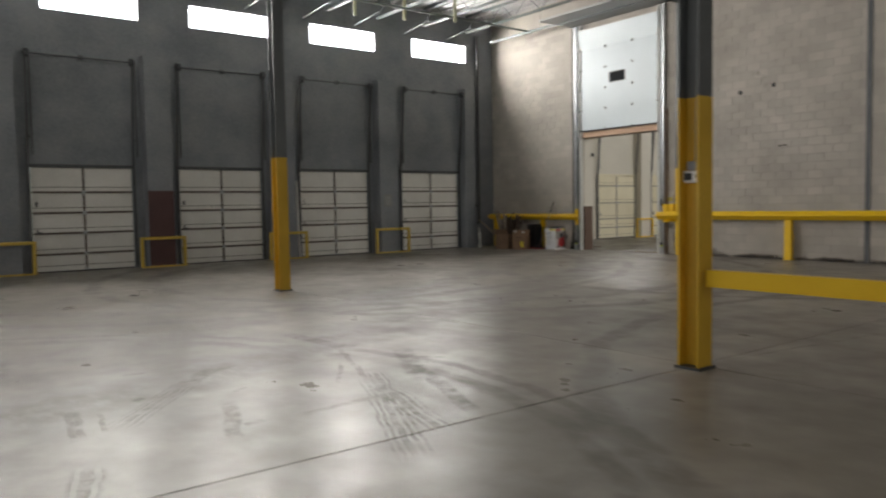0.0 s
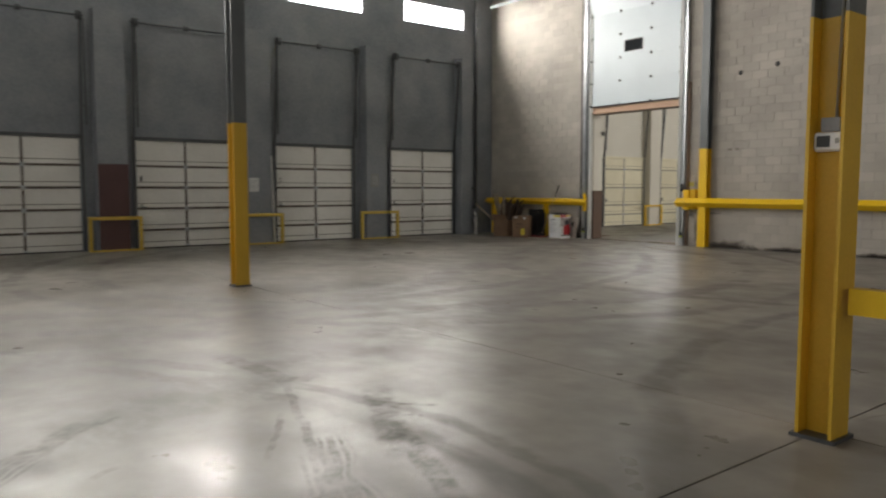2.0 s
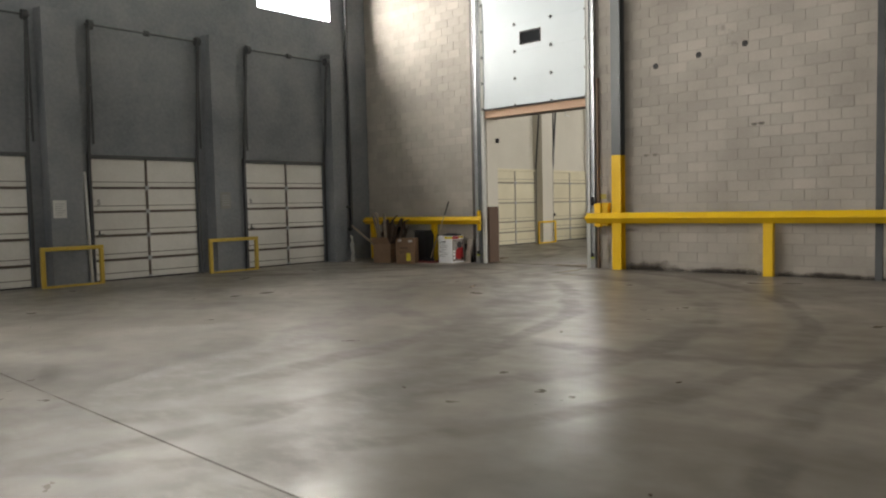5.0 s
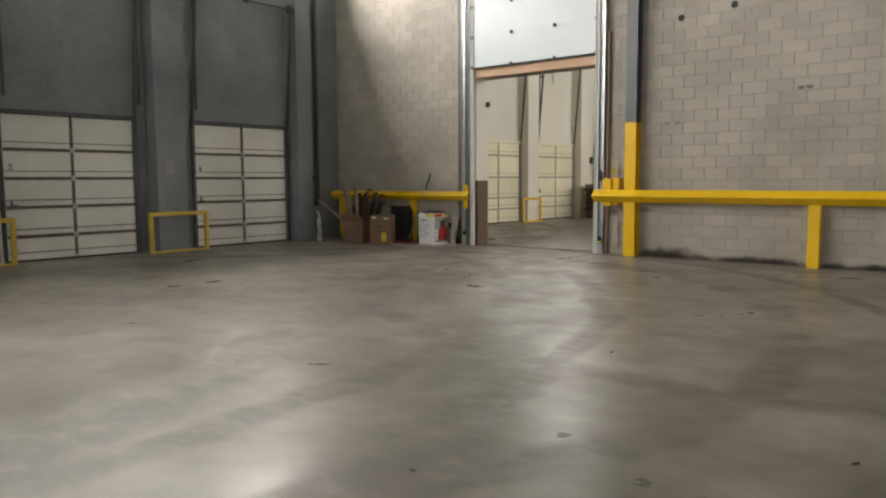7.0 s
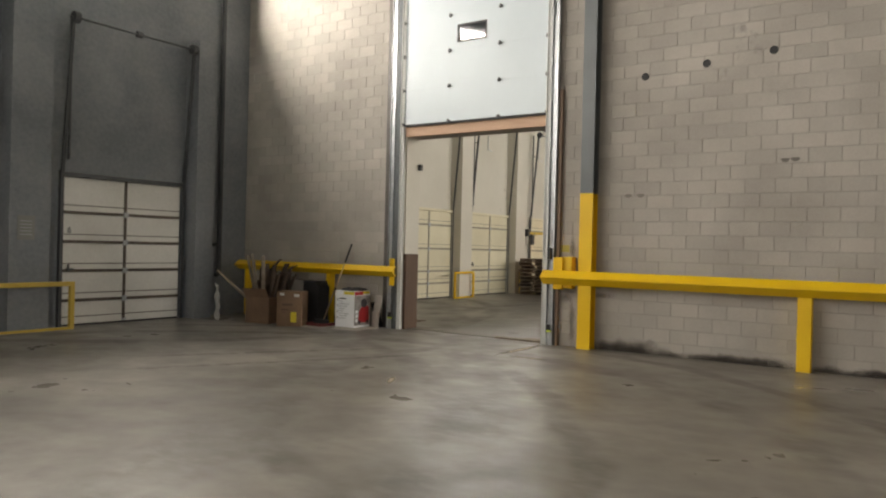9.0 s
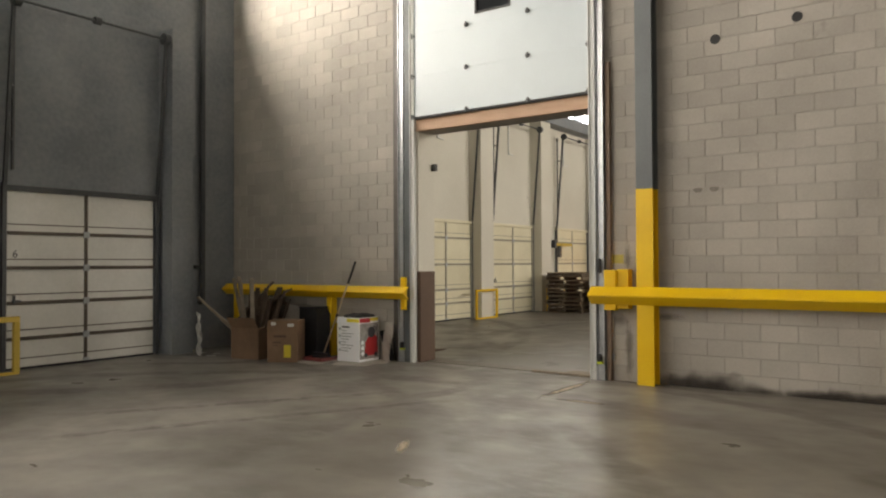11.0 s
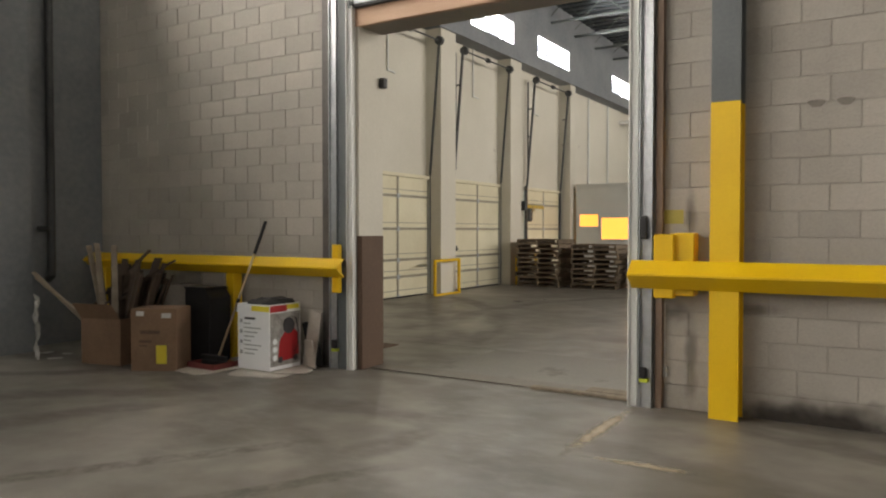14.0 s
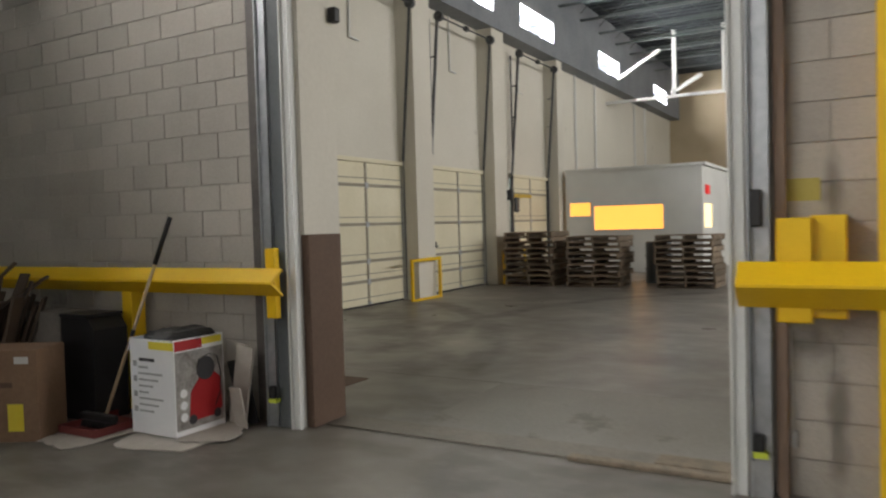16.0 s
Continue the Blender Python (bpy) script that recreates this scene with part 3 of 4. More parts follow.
safety_barrier(pose(29.95, UPPER - 0.05, 0), 1.3, yellow, 0.06)


# ---- columns ----
def h_column(m, label, with_plate=True, top=ROOF - 0.6):
    c = thing("steel_column", m, label, "column", "hall columns")
    b, d, t = 0.21, 0.21, 0.016
    shape = [(-b / 2, b / 2, -d / 2, -d / 2 + t), (-b / 2, b / 2, d / 2 - t, d / 2), (-0.008, 0.008, -d / 2 + t, d / 2 - t)]
    part("painted_base", boxes(*[(x0 - 0.002, x1 + 0.002, y0 - 0.002, y1 + 0.002, 0.02, 2.45) for x0, x1, y0, y1 in shape]), column_yellow, c, "safety yellow lower part, scuffed near the floor")
    part("upper_shaft", boxes(*[(*s, 2.44, top) for s in shape]), grey_steel, c, "dark grey upper part")
    part("base_plate", boxes((-0.13, 0.13, -0.13, 0.13, 0.0, 0.022)), dark_steel, c)
    return c


for y in COLUMN_Y:
    h_column(pose(COLUMN_X, y, 0), "steel H column painted yellow below and dark grey above", top=7.07)


def thermostat(m):
    t = thing("thermostat", m, "grey thermostat with a small screen on the column", "thermostat")
    part("back_box", boxes((-0.03, 0, -0.055, 0.055, 0.07, 0.15), bevel=0.004), grey_print, t)
    part("case", boxes((-0.05, 0, -0.085, 0.085, -0.045, 0.065), bevel=0.012), white_print, t)
    part("screen", boxes((-0.053, -0.049, -0.01, 0.065, -0.02, 0.045)), dark_glass, t)
    part("button", boxes((-0.054, -0.049, -0.06, -0.04, 0.0, 0.03)), grey_print, t)
    part("conduit", rod(bmesh.new(), (-0.02, -0.03, 0.15), (-0.02, -0.09, 3.4), 0.009, 8), steel, t, smooth=True)


thermostat(pose(COLUMN_X - 0.012, COLUMN_Y[0], 1.73))


def vee_rail(y0, y1, x_back, low=1.005, high=1.235):
    """Guard rail of folded plate, its edge towards the hall."""
    t = 0.012
    mid = (low + high) / 2
    pts = [(x_back, high), (x_back - 0.12, mid + 0.01), (x_back - 0.12, mid - 0.005), (x_back, low), (x_back, low + t * 1.5), (x_back - 0.12 + t * 1.3, mid + 0.002), (x_back, high - t * 1.5)]
    return extrude(pts, "y", y0, y1)


def post_mesh(w, d, h):
    return boxes((-d, 0, -w / 2, w / 2, 0, h), bevel=0.006)


FRONT = 17.85
rail_l = thing("guard_rail", pose(0, 0, 0), "yellow steel guard rail along the block wall beside the corner", "guard rail", "guard rails")
part("rail", vee_rail(16.47, 20.86, FRONT, 0.985, 1.185), yellow, rail_l)
for y in (18.18, 20.6):
    part("post", boxes((FRONT, FRONT + 0.14, y - 0.06, y + 0.06, 0, 1.08), bevel=0.006), yellow, rail_l)
part("end_bracket", boxes((FRONT, FRONT + 0.06, 16.545, 16.635, 0.82, 1.33), bevel=0.006), yellow, rail_l)
rail_r = thing("guard_rail", pose(0, 0, 0), "bright yellow steel guard rail along the block wall", "guard rail", "guard rails")
part("rail", vee_rail(-6.0, 13.42, FRONT), yellow, rail_r)
for y in (9.52, 6.3, 3.1, -0.1):
    part("post", boxes((FRONT, FRONT + 0.12, y - 0.09, y + 0.09, 0, 1.1), bevel=0.006), yellow, rail_r)
part("end_bracket", boxes((FRONT, FRONT + 0.1, 13.08, 13.24, 0.93, 1.45), bevel=0.006), yellow, rail_r)
part("wall_bracket", boxes((FRONT + 0.05, WALL, 12.93, 13.09, 0.95, 1.46), bevel=0.006), yellow, rail_r)
col = thing("wall_column", pose(17.95, 12.69, 0), "wall column painted bright yellow below and grey above", "column", "wall columns")
part("painted_base", boxes((-0.08, 0.08, -0.015, 0.015, 0, 2.47), (-0.10, -0.08, -0.11, 0.11, 0, 2.475), (0.08, 0.1, -0.11, 0.11, 0, 2.475)), yellow, col)
part("upper_shaft", boxes((-0.08, 0.08, -0.013, 0.013, 2.47, ROOF), (-0.098, -0.08, -0.108, 0.108, 2.475, ROOF), (0.08, 0.1, -0.108, 0.108, 2.475, ROOF)), grey_steel, col, "blue grey upper shaft")
cross = thing("guard_rail", pose(0, 0, 0), "dull yellow channel rail running off from the column", "guard rail", "guard rails")
part("channel", boxes((5.62, 5.64, -4.745, 3.8, 0.755, 0.905), (5.64, 5.72, -4.745, 3.8, 0.885, 0.905), (5.64, 5.72, -4.745, 3.8, 0.755, 0.775)), yellow, cross)
solid("wall_joint", boxes((WALL - 0.012, WALL + 0.02, 7.66, 7.78, 0, ROOF)), dark_steel, "dark vertical movement joint in the block wall", "wall joint", kind="structure")


# ---- overhead door in the opening ----
PX = 17.99
door = thing("overhead_door", pose(PX, 0, 0), "raised white insulated overhead door with small dark window", "overhead door")
y0, y1, hs = 13.44, 16.50, 0.635
zb = 3.84
for k in range(5):
    z0, z1 = zb + k * hs + 0.0008, zb + (k + 1) * hs - 0.0008
    tilt = 0.0 if k < 4 else 0.16
    if k == 2:
        bm = boxes((-0.025, 0.02, y0, 14.70, z0, z1), (-0.025, 0.02, 15.27, y1, z0, z1), (-0.025, 0.02, 14.70, 15.27, z0, 5.26), (-0.025, 0.02, 14.70, 15.27, 5.54, z1))
    else:
        bm = boxes((-0.025, 0.02, y0, y1, z0, z1))
    if tilt:
        bmesh.ops.transform(bm, matrix=Matrix.Translation((0, 0, z0)) @ Matrix.Rotation(-tilt, 4, "Y") @ Matrix.Translation((0, 0, -z0)), verts=bm.verts)
    sec = part("section", bm, cool_door, door)
    for y in (y0 + 0.04, y0 + 0.96, y0 + 2.0, y1 - 0.04):
        part("hinge", boxes((-0.045, -0.022, y - 0.035, y + 0.035, z0 - 0.022, z0 + 0.022), (-0.06, -0.04, y - 0.012, y + 0.012, z0 - 0.04, z0 + 0.04), bevel=0.003), dark_steel, sec)
    if k == 2:
        part("window_frame", boxes((-0.035, 0.02, 14.68, 15.29, 5.24, 5.27), (-0.035, 0.02, 14.68, 15.29, 5.53, 5.56), (-0.035, 0.02, 14.68, 14.71, 5.27, 5.53), (-0.035, 0.02, 15.26, 15.29, 5.27, 5.53)), black, sec)
        part("window_pane", boxes((-0.003, 0.003, -0.285, 0.285, -0.14, 0.14)), mirror_glass, sec, m=pose(-0.006, 14.985, 5.40, 0, -4.6, 0))
part("bottom_seal", boxes((-0.03, 0.025, y0, y1, zb - 0.035, zb)), dark_seal, door)
for tag, a, b, mat, x0, x1 in (("jamb_angle", 16.43, 16.50, office_wall, -0.045, -0.01), ("jamb_angle", 13.40, 13.475, office_wall, -0.045, -0.01), ("track", 16.64, 16.74, steel, -0.04, 0.0), ("track", 13.28, 13.385, steel, -0.04, 0.0)):
    part(tag, boxes((x0, x1, a, b, 0, 7.2), (x1, x1 + 0.05, a + 0.01, a + 0.02, 0, 7.2), (x0 - 0.02, x0, b - 0.012, b, 0, 7.2)), mat, door, "galvanised vertical track" if tag == "track" else "pale steel jamb angle")
part("seal_strip", boxes((-0.03, 0.03, 16.503, 16.638, 0, 7.2)), grey_steel, door, "dull grey steel side plate")
for y in (13.37, 16.62):
    part("lift_cable", rod(bmesh.new(), (-0.07, y, 0.2), (-0.07, y, 7.2), 0.006, 5), dark_steel, door)
solid("lintel_beam", boxes((WALL - 0.04, BACK, OPEN_0 - 0.05, OPEN_1 + 0.05, OPEN_Z + 0.0, OPEN_Z + 0.24), bevel=0.008), lumber, "raw pinkish timber lintel over the opening", "lintel", kind="structure")
solid("jamb_lining", boxes((WALL - 0.03, BACK + 0.01, OPEN_1 - 0.02, OPEN_1 + 0.03, 1.42, OPEN_Z)), cream_wall, "painted block jamb lining of the opening", "jamb lining", kind="structure")
solid("jamb_guard", boxes((WALL - 0.02, BACK - 0.02, OPEN_1 - 0.05, OPEN_1 + 0.02, 0, 1.42), bevel=0.004), brown_panel, "brown plywood guard panel on the jamb", "jamb guard")
solid("jamb_stud", boxes((WALL - 0.06, WALL + 0.02, 13.205, 13.26, 0, 4.2), bevel=0.003), brown_stud, "raw timber stud beside the door track", "timber stud")


# ---- next hall ----
office = thing("office", pose(34.3, 0, 0), "pale modular office with yellow lit windows", "office")
oh = 2.86
for a, b, c, d in wall_with_holes(16.6, 20.4, 0, oh, [(17.62, 19.56, 1.2, 1.87), (19.66, 20.28, 1.6, 1.98)]):
    part("wall_panel", boxes((0, 0.1, a, b, c, d)), office_wall, office)
for a, b, c, d in wall_with_holes(0.1, 6.0, 0, oh, [(0.25, 1.5, 1.2, 1.85)]):
    part("side_panel", boxes((a, b, 16.6, 16.7, c, d)), office_wall, office)
part("roof", boxes((-0.06, 6.0, 16.5, 20.4, oh, oh + 0.08)), office_wall, office)
for n, (a, b, c, d) in enumerate([(17.62, 19.56, 1.2, 1.87), (19.66, 20.28, 1.6, 1.98)]):
    w = part("window", boxes((0.03, 0.05, a, b, c, d)), warm_glass, office, "yellow lit window")
    part("frame", boxes((-0.02, 0.03, a - 0.04, b + 0.04, c - 0.04, c), (-0.02, 0.03, a - 0.04, b + 0.04, d, d + 0.04), (-0.02, 0.03, a - 0.04, a, c, d), (-0.02, 0.03, b, b + 0.04, c, d)), office_wall, w)
# glowing panel added for the warm light that spills from the office door
w = part("side_window", boxes((0.25, 1.5, 16.64, 16.66, 1.2, 1.85)), pale_glow, office, "pale glowing panel for light spilling from the office door")
part("exit_sign", boxes((0.4, 0.8, 16.54, 16.6, 2.1, 2.35)), red_sign, office, "red exit sign")


def pallet(m):
    p = thing("pallet", m, "weathered wooden pallet in a stack", "pallet", "stacked pallets")
    bmt = [("top_board", -0.5 + k * 0.152, 0.105, 0.11) for k in range(7)] + [("bottom_board", x, 0.0, 0.012) for x in (-0.5, -0.06, 0.41)]
    for name, x, z0, _ in bmt:
        part(name, boxes((x, x + 0.095, -0.6, 0.6, z0, z0 + 0.018)), pallet_wood, p)
    for y in (-0.6, -0.02, 0.56):
        part("stringer", boxes((-0.5, 0.5, y, y + 0.04, 0.018, 0.105)), pallet_wood, p)
    return p


first = pallet(pose(30.05, 19.58, 0))
rnd = random.Random(4)
for sx, sy, count in ((30.05, 19.58, 10), (30.05, 18.05, 9), (30.1, 16.12, 9)):
    for k in range(count):
        if (sy, k) != (19.58, 0):
            copy_thing(first, pose(sx + rnd.uniform(-0.05, 0.05), sy + rnd.uniform(-0.05, 0.05), k * 0.124 + 0.004, rnd.uniform(-0.5, 0.5), rnd.uniform(-0.5, 0.5), rnd.uniform(-5, 5)))
bm = bmesh.new()
for z0, z1, r0, r1 in ((0, 0.04, 0.27, 0.29), (0.04, 0.3, 0.29, 0.28), (0.3, 0.34, 0.30, 0.30), (0.34, 0.6, 0.28, 0.28), (0.6, 0.64, 0.30, 0.30), (0.64, 0.9, 0.28, 0.29), (0.9, 0.94, 0.29, 0.28)):
    rod(bm, (0, 0, z0), (0, 0, z1), r0, 20, r1)
drum = tagged(new("drum", mesh_of("drum", bm, dark_steel)), "dark steel drum standing behind the pallets", "drum")
drum.matrix_basis = pose(31.1, 17.0, 0)


# ---- things by the block wall ----
def carton(m, w, d, h, label, open_top=False, plain=False, board=None):
    board = board or card
    c = thing("carton", m, label, "carton", "cartons by the rail")
    t = 0.008
    for name, span in (("side", (0, w, 0, t, 0, h)), ("side", (0, w, d - t, d, 0, h)), ("side", (0, t, t, d - t, 0, h)), ("side", (w - t, w, t, d - t, 0, h)), ("bottom", (t, w - t, t, d - t, 0, t))):
        part(name, boxes(span), board, c)
    if open_top:
        for a, rot in ((pose(0, 0, h, 125), (w, d / 2)), (pose(w, d, h, 140, 0, 180), (w, d / 2))):
            part("flap", boxes((0.005, rot[0] - 0.005, 0, rot[1], 0, 0.006)), card, c, m=a)
    else:
        part("flap", boxes((0.004, w - 0.004, 0.004, d / 2 - 0.004, h, h + 0.007)), board, c)
        part("flap", boxes((0.004, w - 0.004, d / 2 + 0.004, d - 0.004, h, h + 0.007)), board, c)
        if plain:
            return c
        for a, b, z in ((0.06, 0.14, h - 0.07), (w - 0.16, w - 0.06, h - 0.09)):
            part("tape", boxes((a, b, -0.003, 0.001, z, z + 0.05)), paper, c, "white packing label")
        part("hand_hole", boxes((0.1, w - 0.18, -0.002, 0.001, h * 0.6, h * 0.66)), brown_panel, c)
        part("sticker", boxes((w * 0.55, w * 0.78, -0.003, 0.001, h * 0.12, h * 0.42)), yellow_print, c, "yellow sticker")
        part("print_bar", boxes((0.09, w * 0.45, -0.002, 0.001, h * 0.46, h * 0.5), (0.09, w * 0.35, -0.002, 0.001, h * 0.4, h * 0.42)), brown_panel, c)
    return c


carton(pose(16.70, 18.40, 0, 0, 0, -61), 0.49, 0.38, 0.65, "closed brown carton with a yellow sticker on the floor")
carton(pose(17.40, 18.86, 0, 0, 0, -84), 0.40, 0.3, 0.84, "dusty grey carton behind the other cartons", plain=True, board=wet_card_dark)
carton(pose(16.70, 19.28, 0, 0, 0, -78), 0.55, 0.42, 0.51, "open brown carton full of scrap wood", True)


def vacuum_carton(m):
    w, h = 0.46, 0.685
    b = thing("vacuum_carton", m, "white printed carton of a red shop vacuum", "carton", "cartons by the rail")
    for name, span in (("side", (0, w, 0, 0.008, 0, h)), ("side", (0, w, w - 0.008, w, 0, h)), ("side", (0, 0.008, 0.008, w - 0.008, 0, h)), ("side", (w - 0.008, w, 0.008, w - 0.008, 0, h)),
                       ("bottom", (0.008, w - 0.008, 0.008, w - 0.008, 0, 0.01))):
        part(name, boxes(span), white_print, b)
    e = 0.003
    # the list side
    rows = [(0.10, 0.16, h - 0.16)] + [(0.09, 0.10 + 0.05 * ((k * 7) % 4), h - 0.21 - 0.045 * k) for k in range(8)]
    for k, (a, ln, z) in enumerate(rows):
        part("print_bar", boxes((-e, 0.001, w - a - ln, w - a, z, z + (0.022 if k == 0 else 0.012))), ink if k == 0 else grey_print, b)
    for k in range(4):
        part("print_icon", boxes((-e, 0.001, w - 0.07, w - 0.035, h - 0.2 - 0.11 * k, h - 0.16 - 0.11 * k)), grey_print, b)
    part("corner_band", boxes((-e - 0.001, 0.001, 0.0, w * 0.55, h - 0.07, h - 0.015)), yellow_print, b, "yellow printed band")
    # the picture side
    part("picture_ground", boxes((0.01, w - 0.01, -e, 0.001, 0.04, h - 0.09)), surface("picture_print", (0.16, 0.15, 0.14), (0.5, 0.48, 0.46), 0.45, patch=7), b, "mottled grey printed picture")
    part("red_band", boxes((0.01, w * 0.55, -e - 0.001, 0.001, h - 0.08, h - 0.01)), red, b, "red printed band")
    part("corner_band", boxes((w * 0.56, w - 0.02, -e - 0.001, 0.001, h - 0.06, h - 0.01)), yellow_print, b)
    vac = extrude([(0.12, 0.09), (0.38, 0.09), (0.43, 0.14), (0.42, 0.36), (0.36, 0.41), (0.22, 0.39), (0.14, 0.30)], "y", -0.006, -0.003)
    part("printed_vacuum", vac, red, b, "red vacuum in the picture")
    dome = bmesh.new()
    rod(dome, (0.28, -0.008, 0.45), (0.28, -0.004, 0.45), 0.085, 16)
    part("printed_motor", dome, ink, b, "black motor head in the picture")
    for x in (0.15, 0.38):
        part("printed_wheel", rod(bmesh.new(), (x, -0.009, 0.1), (x, -0.006, 0.1), 0.035, 12), ink, b)
    hose = bmesh.new()
    pts = [(0.36, 0.16), (0.41, 0.25), (0.42, 0.40), (0.39, 0.52), (0.31, 0.55), (0.22, 0.52), (0.20, 0.46)]
    for p, q in zip(pts, pts[1:]):
        bar(hose, (p[0], -0.006, p[1]), (q[0], -0.006, q[1]), 0.014, 0.003)
    part("printed_hose", hose, ink, b)
    for k in range(3):
        ic = rod(bmesh.new(), (0.075, -0.006, 0.3 - 0.085 * k), (0.075, -0.003, 0.3 - 0.085 * k), 0.032, 12)
        part("print_icon", ic, white_print, b)
    part("flap", boxes((0.01, w - 0.01, 0, 0.1, 0, 0.006)), white_print, b, m=pose(0, w, h, -70))
    return b


vacuum_carton(pose(17.36, 17.055, 0.02))
bag = bmesh.new()
bmesh.ops.create_icosphere(bag, subdivisions=3, radius=0.2, matrix=Matrix.Translation((17.59, 17.29, 0.695)) @ Matrix.Diagonal((1.14, 1.12, 0.34, 1)))
for v in bag.verts:
    v.co += Vector((noise.noise(v.co * 9), noise.noise(v.co * 9 + Vector((7, 0, 0))), 0.8 * noise.noise(v.co * 11))) * 0.035
for v in bag.verts:
    if v.co.x > 17.70 and v.co.y < 17.3:
        v.co += Vector((0.06, -0.01, 0.0))
solid("plastic_bag", bag, black, "crumpled black plastic bag stuffed in the carton", "bag")

# flattened card under the cartons
rnd = random.Random(11)
for x, y, w, d, r, z in ((17.48, 17.17, 0.72, 0.66, 14, 0.0), (17.30, 17.75, 0.8, 0.45, -8, 0.006), (17.62, 16.95, 0.5, 0.4, 30, 0.012)):
    pts = []
    for k in range(28):
        a = 2 * math.pi * k / 28
        s = 1 / max(abs(math.cos(a)), abs(math.sin(a)))
        pts.append((math.cos(a) * s * w / 2 + rnd.uniform(-0.02, 0.02), math.sin(a) * s * d / 2 + rnd.uniform(-0.02, 0.02)))
    ob = solid("card_sheet", extrude(pts, "z", 0, 0.006), wet_card, "flattened pale cardboard sheet on the floor", "cardboard", "flattened card")
    ob.matrix_basis = pose(x, y, z + 0.001, 0, 0, r)

bin_ = thing("tote_bin", pose(17.45, 18.07, 0), "black plastic tote bin behind the cartons", "bin")
part("shell", extrude([(0, 0), (0.41, 0), (0.44, 0.66), (0.38, 0.82), (0.06, 0.82), (-0.02, 0.72)], "x", 0, 0.3), black, bin_)
part("rim", boxes((-0.015, 0.315, 0.04, 0.40, 0.81, 0.84), bevel=0.006), black, bin_)

broom = thing("push_broom", pose(0, 0, 0), "push broom with wooden pole leaning on the rail", "broom")
a, b = Vector((17.36, 17.82, 0.1)), Vector((17.72, 17.46, 1.58))
part("pole", rod(bmesh.new(), a, a.lerp(b, 0.76), 0.013, 10), pale_wood, broom, smooth=True)
part("grip", rod(bmesh.new(), a.lerp(b, 0.76), b, 0.018, 10), black, broom, "black rubber grip", smooth=True)
part("collar", rod(bmesh.new(), a.lerp(b, 0.40), a.lerp(b, 0.43), 0.017, 10), black, broom)
part("head", boxes((17.28, 17.34, 17.64, 18.02, 0.075, 0.13), bevel=0.008), black, broom)
bm = bmesh.new()
for k in range(38):
    y = 17.65 + 0.36 * k / 37
    for x in (17.295, 17.325):
        bar(bm, (x, y, 0.08), (x + 0.02 * math.sin(k * 1.7), y + 0.01 * math.cos(k * 2.3), 0.004), 0.008, 0.008)
part("bristles", bm, black, broom)
tray = thing("dust_tray", pose(17.12, 17.62, 0), "dull red plastic tray on the floor", "tray")
part("tray_body", boxes((0, 0.5, 0, 0.42, 0.012, 0.02), (0, 0.5, 0, 0.015, 0.02, 0.07), (0, 0.5, 0.405, 0.42, 0.02, 0.07), (0, 0.015, 0.015, 0.405, 0.02, 0.07), bevel=0.003),
     surface("dull_red_plastic", (0.16, 0.03, 0.03), (0.22, 0.05, 0.045), 0.5), tray)

# scrap boards in and behind the open carton
rnd = random.Random(5)
for k in range(20):
    u = k / 19
    bx, by = 16.98 + rnd.uniform(-0.06, 0.06), 18.92 + 0.26 * u + rnd.uniform(-0.04, 0.04)
    tx, ty, top = bx + rnd.uniform(0.12, 0.5), 18.72 + 0.85 * u + rnd.uniform(-0.06, 0.06), rnd.uniform(0.92, 1.16)
    bm = bar(bmesh.new(), (bx, by, 0.03), (tx, ty, top), rnd.uniform(0.07, 0.13), rnd.uniform(0.016, 0.024))
    solid("scrap_board", bm, dark_wood, "dark scrap board standing in the open carton", "board", "scrap wood")
for k in range(16):
    u = k / 15
    bx, by = 17.1 + rnd.uniform(0, 0.2), 18.9 + 0.35 * u
    bm = bar(bmesh.new(), (bx, by, 0.03), (bx + rnd.uniform(0.05, 0.3), 18.62 + 0.9 * u + rnd.uniform(-0.08, 0.08), rnd.uniform(0.78, 1.02)), rnd.uniform(0.1, 0.18), rnd.uniform(0.016, 0.024))
    solid("scrap_board", bm, dark_wood, "short wide dark scrap board standing behind the cartons", "board", "scrap wood")
for bx, by, bz, tx, ty, top in ((16.95, 19.42, 0.62, 17.55, 19.22, 1.24), (16.98, 19.3, 0.62, 17.52, 18.72, 1.13), (17.0, 19.2, 0.6, 17.6, 18.9, 1.1)):
    bm = bar(bmesh.new(), (bx, by, bz), (tx, ty, top), 0.07, 0.022)
    solid("scrap_board", bm, dark_wood, "long dark board lying across the scrap bundle", "board", "scrap wood")
for k, (x, y, tx, ty, top) in enumerate(((16.95, 19.1, 17.02, 19.62, 1.30), (16.93, 19.08, 17.05, 19.52, 1.33), (16.9, 19.12, 17.0, 19.42, 1.24), (16.98, 19.05, 17.06, 19.2, 1.31), (16.96, 19.06, 17.1, 19.26, 1.28))):
    solid("wood_stake", bar(bmesh.new(), (x, y, 0.03), (tx, ty, top), 0.06, 0.022), dull_wood, "pale split stake standing in the carton", "stake", "scrap wood")
for k, (x, y, tx, ty, top) in enumerate(((16.82, 19.2, 16.55, 19.95, 1.0), (16.85, 19.15, 16.5, 19.8, 0.95))):
    solid("long_batten", bar(bmesh.new(), (x, y, 0.35), (tx, ty, top), 0.05, 0.025), dull_wood, "long pale batten sticking out of the carton", "batten", "scrap wood")
bm = boxes((17.86, 17.88, 16.90, 17.06, 0, 0.62))
